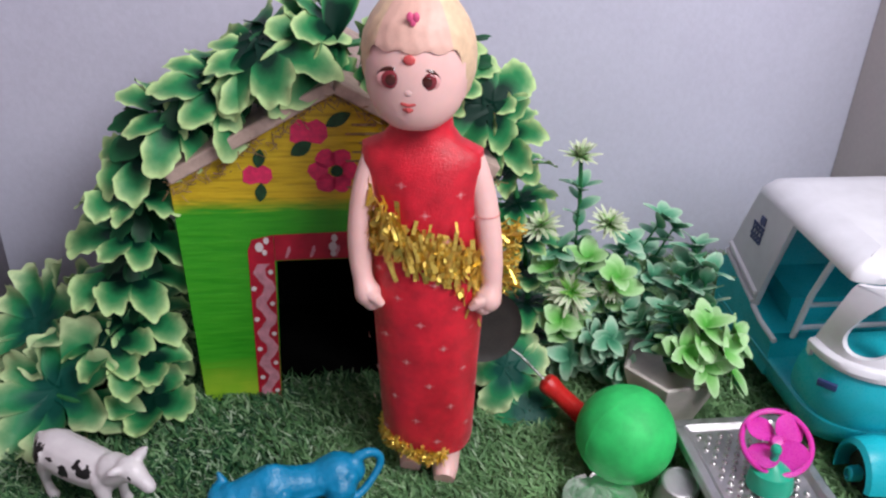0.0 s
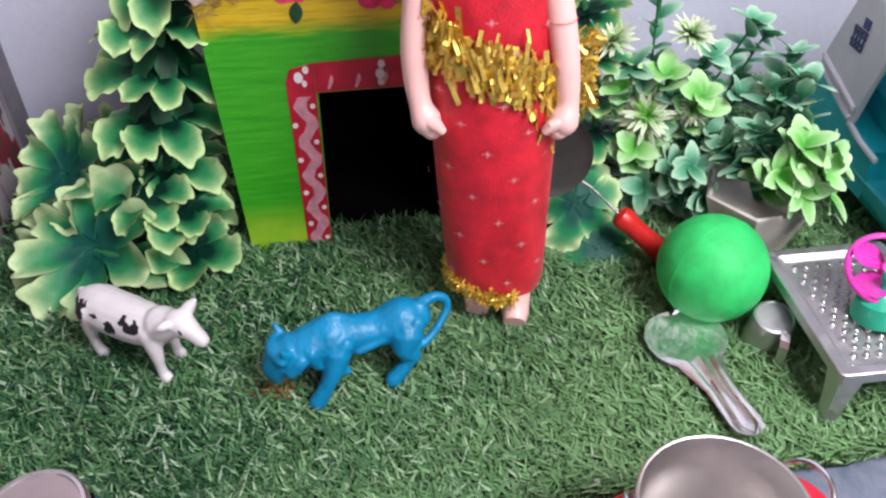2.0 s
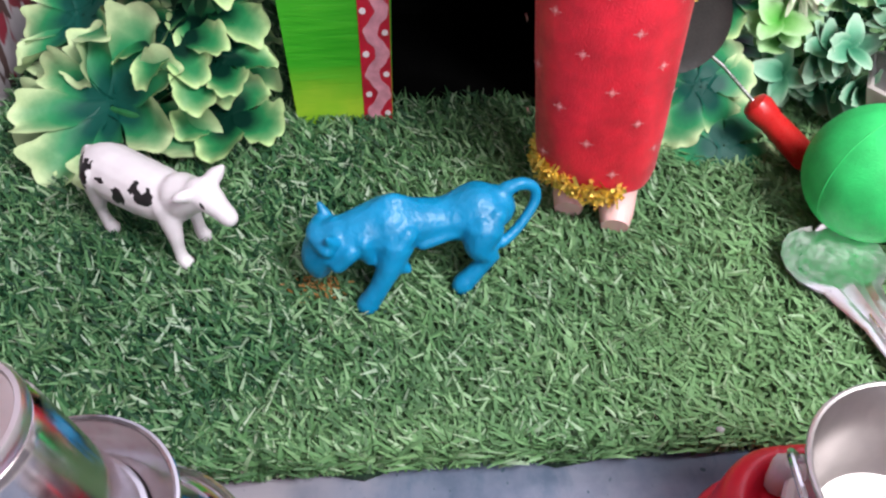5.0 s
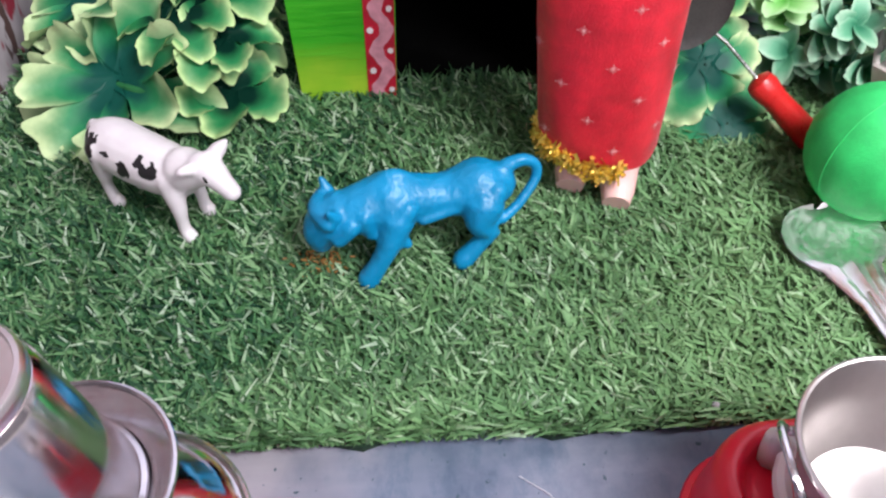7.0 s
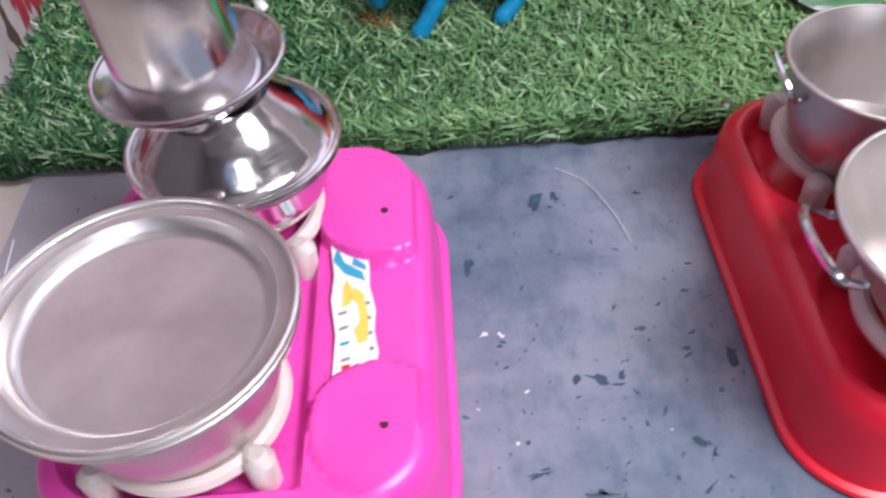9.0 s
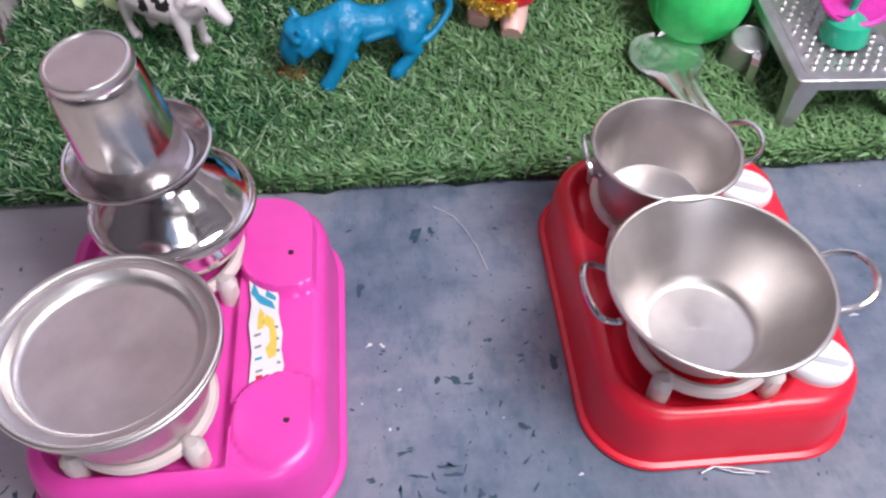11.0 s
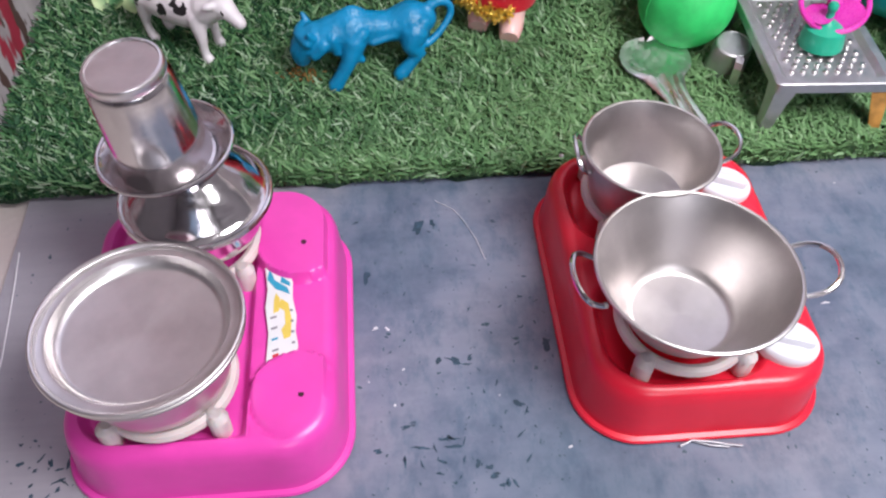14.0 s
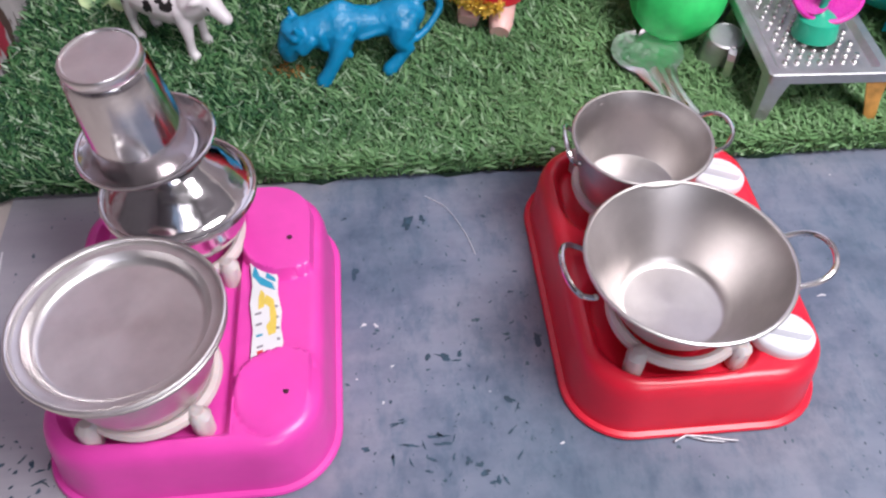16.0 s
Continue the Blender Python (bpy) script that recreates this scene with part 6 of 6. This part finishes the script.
for u in (U0 - 0.0015, U1 - 0.0025):
    bm = bmesh.new()
    slab(bm, [(0.520, 0.127), (0.465, 0.127), (0.4715, 0.105), (0.479, 0.080), (0.486, 0.056), (0.500, 0.0575), (0.5445, 0.069), (0.533, 0.098)], u, u + 0.004, SIDE)
    bevelled(bm, 0.0012)
    panel = part("quarter_panel", bm, WHITE, car, "white side panel with a navy print")
    for z in (0.0, 0.007):
        bm = bmesh.new()
        tube(bm, [SIDE @ Vector((0.4875 - z * 0.2, 0.0585 + z, u - 0.0006)), SIDE @ Vector((0.5435 - z * 0.4, 0.0715 + z, u - 0.0006))], 0.0016, 8)
        part("moulding", bm, WHITE, panel)
    bm = bmesh.new()
    tube(bm, [SIDE @ Vector((0.489, 0.0555, u + 0.001)), SIDE @ Vector((0.470, 0.0525, u)), SIDE @ Vector((0.447, 0.0500, u + 0.001))], 0.0018, 8)
    part("hand_bar", bm, WHITE, car, "white side bar")
    if u < 0.4:
        bm = bmesh.new()
        for v, z, w, h in ((0.5075, 0.1065, 0.0085, 0.0010), (0.5070, 0.1035, 0.0078, 0.0009), (0.5085, 0.0985, 0.0080, 0.0010), (0.5085, 0.0955, 0.0072, 0.0009), (0.5145, 0.1010, 0.0009, 0.0060), (0.5010, 0.1010, 0.0009, 0.0060), (0.5060, 0.1010, 0.0007, 0.0050), (0.5100, 0.1010, 0.0007, 0.0050), (0.5035, 0.1115, 0.0038, 0.0030)):
            box(bm, (v - w, z - h, u - 0.0007), (v + w, z + h, u + 0.0005), SIDE)
        part("print", bm, NAVY, panel, "navy printed bars", False)
bm = bmesh.new()
a, b = Vector((U0 + 0.006, 0.437, 0.058)), Vector((U0 + 0.006, 0.432, 0.127))
tube(bm, [a, a.lerp(b, 0.5), b], 0.0022, 8)
for s in (0.10, 0.36):
    p = a.lerp(b, s)
    tube(bm, [p, p + Vector((HALF * 1.55, 0.0, 0.0))], 0.0018, 8)
tube(bm, [a + Vector((HALF * 1.55, 0, 0)), b + Vector((HALF * 1.55, 0, 0))], 0.0022, 8)
part("partition_frame", bm, WHITE, car, "white ladder-like partition")
bm = bmesh.new()
slab(bm, [(0.551, 0.062), (0.525, 0.127), (0.521, 0.126), (0.545, 0.060)], U0 + 0.003, U1 - 0.003, SIDE)
part("rear_panel", bm, WHITE, car, "", False)


def front_point(s, z, inset):
    """A place on the curved front frame; s runs from -1 at one door pillar to 1 at the other."""
    t = math.pi * 1.5 + s * math.pi * 0.5
    c, q = math.cos(t), math.sin(t)
    rake = (z - 0.072) / 0.055
    h = HALF + 0.0015 - inset
    return Vector((UC + h * math.copysign(abs(c) ** 0.75, c), 0.398 - 0.006 * rake + (0.054 - 0.042 * rake - inset) * math.copysign(abs(q) ** 0.85, q), z))


for lo, hi in ((-1.0, -0.10), (0.10, 1.0)):
    n = 32
    mid, wid = (lo + hi) / 2, (hi - lo) / 2
    outer, inner = [], []
    for k in range(n):
        t = 2 * math.pi * (k + 0.5) / n
        c, q = math.cos(t), math.sin(t)
        m = max(abs(c), abs(q))
        outer.append((mid + wid * c / m, 0.0995 + 0.0275 * q / m))
        e = (abs(c) ** 2.4 + abs(q) ** 2.4) ** (1 / 2.4)
        # The opening is half an arch, upright beside the middle post.
        side = -1 if mid > 0 else 1
        lean = 1 - (1 - side * c / e) * (1 - 0.72 * (0.5 + 0.5 * q / e) ** 1.8)
        inner.append((mid + side * wid * (0.10 + 0.62 * lean), 0.1020 + 0.0195 * q / e))
    bm = bmesh.new()
    add_faces(bm, [[front_point(x, z, i) for x, z in o] for o, i in ((outer, 0.0), (outer, 0.004), (inner, 0.004), (inner, 0.0), (outer, 0.0))])
    part("window_frame", bm, WHITE, car, "white arched windscreen frame")
bm = bmesh.new()
add_faces(bm, [[front_point(-1 + 2 * k / 40, z, i) for k in range(41)] for z, i in ((0.0715, -0.001), (0.0745, -0.0032), (0.0775, -0.0032), (0.0795, -0.001), (0.0795, 0.003), (0.0715, 0.003), (0.0715, -0.001))], closed=False)
part("waist_rail", bm, WHITE, car, "white rail round the front")
bm = bmesh.new()
box(bm, (-0.0035, -0.0016, -0.006), (0.0035, 0.0016, 0.004), Matrix.Translation((U0 - 0.0015, 0.397, 0.0735)) @ pose(0, 0, 0, 0, 0, 80), 0.001)
part("hinge", bm, WHITE, car)
bm = bmesh.new()
pc = front_point(-0.74, 0.0605, 0.0)
box(bm, (-0.0065, -0.0010, -0.0024), (0.0065, 0.0010, 0.0024), Matrix.Translation(pc + Vector((-0.0012, -0.0012, 0))) @ pose(0, 0, 0, 8, 0, -52), 0.0005)
part("badge", bm, NAVY, car, "small dark badge")


def wheel(u, v, z, r, w):
    bm = bmesh.new()
    m = Matrix.Translation((u, v, z)) @ pose(0, 0, 0, 0, 90, 0)
    lathe(bm, [(1e-5, 0.0), (r * 0.5, 0.0), (r * 0.93, 0.001), (r, 0.003), (r, w - 0.003), (r * 0.93, w - 0.001), (r * 0.5, w), (1e-5, w)], 36, m)
    hub = part("wheel", bm, IRON, car, "dark plastic wheel")
    bm = bmesh.new()
    lathe(bm, [(1e-5, -0.006), (0.0030, -0.006), (0.0036, -0.0075), (0.0050, -0.0070), (0.0056, -0.004), (0.0058, 0.002), (1e-5, 0.002)], 18, m)
    part("hub", bm, TEAL, hub, "teal hub cap")


wheel(U0 + 0.004, 0.520, 0.013, 0.017, 0.012)
wheel(U1 - 0.016, 0.520, 0.013, 0.017, 0.012)
wheel(UC - 0.030, 0.338, 0.013, 0.017, 0.014)
bm = bmesh.new()
rows = []
for k in range(13):
    t = radians(-20 + 200 * k / 12)
    rows.append([(UC - 0.024 + x, 0.338 + (0.0205 + d) * math.cos(t), 0.013 + (0.0205 + d) * math.sin(t)) for x, d in ((-0.0125, 0.0), (-0.0105, 0.0035), (0.0, 0.0050), (0.0105, 0.0035), (0.0125, 0.0), (0.0105, -0.001), (0.0, 0.0), (-0.0105, -0.001))])
add_faces(bm, rows, cap_a=True, cap_b=True)
part("mudguard", bm, TEAL, car, "teal mudguard over the front wheel")


# The body below the belt line stands wider than the roof.
for child in car.children_recursive:
    for vert in child.data.vertices:
        swell = min(1.0, max(0.0, (0.127 - vert.co.z) / 0.055))
        vert.co.x = UC + (vert.co.x - UC) * (1 + 0.04 * swell)
        # A short nose, a tall roof and a windscreen raked forward.
        run = 0.554 - vert.co.y
        vert.co.y = 0.554 - (run * 0.90 if run < 0.1 else 0.090 + (run - 0.1) * 0.80)
        vert.co.y -= 0.014 * step(run, 0.085, 0.125) * min(1.0, max(0.0, (vert.co.z - 0.078) / 0.047))
        vert.co.z *= 1 + 0.06 * min(1.0, max(0.0, (vert.co.z - 0.02) / 0.05))


# ---- small things ----
def flat_fleck(name, places, mat, z, label, seed, stretch=2.0):
    r = random.Random(seed)
    bm = bmesh.new()
    for x, y, s in places:
        a0 = r.uniform(0, 3.14)
        pts = []
        n = 11
        for k in range(n):
            t = 2 * math.pi * k / n
            rad = s * r.uniform(0.30, 1.20)
            p, q = rad * math.cos(t), rad * math.sin(t) / stretch
            pts.append((x + p * math.cos(a0) - q * math.sin(a0), y + p * math.sin(a0) + q * math.cos(a0)))
        slab(bm, pts, z, z + 0.00015)
    ob = part(name, bm, mat, smooth=False)
    return tagged(ob, label, "paint flecks", kind="stuff")


r9 = random.Random(9)
chips = [(0.003, 0.1545, 0.0045), (-0.004, 0.1525, 0.003), (0.010, 0.1572, 0.0028), (0.037, 0.137, 0.003), (-0.031, 0.236, 0.0058), (-0.024, 0.240, 0.0035), (-0.051, 0.196, 0.0048), (0.009, 0.248, 0.0022), (-0.066, 0.232, 0.002), (0.030, 0.199, 0.002), (0.046, 0.172, 0.0045)]
chips += [(-0.030 + r9.uniform(0, 0.075), 0.095 + r9.uniform(0, 0.02), r9.uniform(0.0008, 0.0035)) for k in range(14)]
chips += [(-0.04 + r9.uniform(0, 0.09), 0.12 + r9.uniform(0, 0.12), r9.uniform(0.0005, 0.0014)) for k in range(30)]
chips += [(-0.20 + r9.uniform(0, 0.05), 0.03 + r9.uniform(0, 0.05), r9.uniform(0.0006, 0.003)) for k in range(30)]
chips += [(-0.03 + r9.uniform(0, 0.09), 0.06 + r9.uniform(0, 0.17), r9.uniform(0.0003, 0.0008)) for k in range(90)]
chips += [(0.15 + r9.uniform(0, 0.14), 0.06 + r9.uniform(0, 0.10), r9.uniform(0.0003, 0.0010)) for k in range(40)]
chips += [(0.19 + r9.uniform(0, 0.08), 0.13 + r9.uniform(0, 0.15), r9.uniform(0.0005, 0.0014)) for k in range(12)]
flat_fleck("paint_chips", chips, CHIP, FLOOR_Z + 0.00012, "dark chips in the board's blue-grey paint", 2)
scratch = [(-0.012 + r9.uniform(0, 0.03), 0.098 + r9.uniform(0, 0.022), r9.uniform(0.002, 0.005)) for k in range(12)]
scratch += [(0.040 + r9.uniform(0, 0.006), 0.098 + 0.012 * k, r9.uniform(0.002, 0.004)) for k in range(4)]
scratch += [(-0.17 + r9.uniform(0, 0.02), 0.045 + r9.uniform(0, 0.03), r9.uniform(0.002, 0.005)) for k in range(9)]
scratch += [(-0.035 + r9.uniform(0, 0.09), 0.13 + r9.uniform(0, 0.12), r9.uniform(0.001, 0.003)) for k in range(10)]
flat_fleck("scratches", scratch, CHIP, FLOOR_Z + 0.00012, "thin dark scratches in the board's paint", 12, 4.5)
flat_fleck("chalk_flecks", [(-0.039, 0.1655, 0.0022), (-0.033, 0.1665, 0.0018), (-0.02, 0.145, 0.001), (-0.035, 0.135, 0.001), (-0.02, 0.125, 0.0009)], CHALK, FLOOR_Z + 0.00013, "white chalky flecks on the board", 3)

bm = bmesh.new()
tube(bm, [(-0.0254, 0.2568, -0.0112), (-0.014, 0.252, -0.0112), (-0.0073, 0.2456, -0.0112), (0.002, 0.233, -0.0112), (0.0092, 0.2195, -0.0112)], 0.00016, 5)
tagged(part("thread", bm, CHALK), "thin pale thread on the board", "thread")
bm = bmesh.new()
tube(bm, [(0.112, 0.128, -0.0105), (0.117, 0.1315, -0.0098), (0.125, 0.1325, -0.0098), (0.133, 0.1325, -0.0098), (0.140, 0.1335, -0.0105)], 0.0006, 8)
tube(bm, [(0.118, 0.1318, -0.0108), (0.126, 0.1310, -0.0105), (0.134, 0.1318, -0.0105)], 0.0005, 8)
tagged(part("wire_clip", bm, WIRE), "small bent steel wire beside the red stove", "wire")
bm = bmesh.new()
tube(bm, [(-0.236, 0.1765, -0.0108), (-0.2285, 0.158, -0.0108), (-0.2205, 0.1372, -0.0108), (-0.212, 0.1146, -0.0108), (-0.2056, 0.0936, -0.0108)], 0.0004, 8)
tagged(part("cable", bm, WHITE), "thin white cable along the board's edge", "cable")
bowl = thing("toy_bowl", Matrix.Translation(uv_place(-0.246, 0.232, -0.0165)), "shiny magenta plastic bowl upside down on the floor", "bowl")
bm = bmesh.new()
lathe(bm, [(0.0225, 0.0), (0.0232, 0.0008), (0.0222, 0.002), (0.0212, 0.012), (0.0175, 0.024), (0.0110, 0.0300), (0.0095, 0.0325), (0.0082, 0.0325), (0.0070, 0.0305), (1e-5, 0.0305), (1e-5, 0.0295), (0.0105, 0.0285), (0.0168, 0.0228), (0.0202, 0.012), (0.0215, 0.0006)], 40)
part("shell", bm, MAGENTA, bowl)
bm = bmesh.new()
tube(bm, [(0.0226 * math.cos(2 * math.pi * k / 40), 0.0226 * math.sin(2 * math.pi * k / 40), 0.0011) for k in range(40)], 0.0010, 8, True)
part("rim", bm, MAGENTA, bowl)
bm = bmesh.new()
rb = random.Random(4)
for k in range(130):
    p = Vector((-0.126 + rb.gauss(0, 0.0055), 0.335 + rb.gauss(0, 0.0035), rb.uniform(-0.004, 0.003)))
    q = p + Vector((rb.uniform(-0.003, 0.003), rb.uniform(-0.003, 0.003), rb.uniform(-0.001, 0.002)))
    tube(bm, [p, q], 0.0005, 4)
tagged(part("straw_bits", bm, BROWN_BIT), "pinch of brown straw on the grass", "straw", kind="stuff")
bm = bmesh.new()
blob(bm, (0.042, 0.293, 0.002), 0.0016, (1, 0.7, 1.2), 1)
tagged(part("paper_bit", bm, CHALK), "tiny white paper scrap in the grass", "scrap")
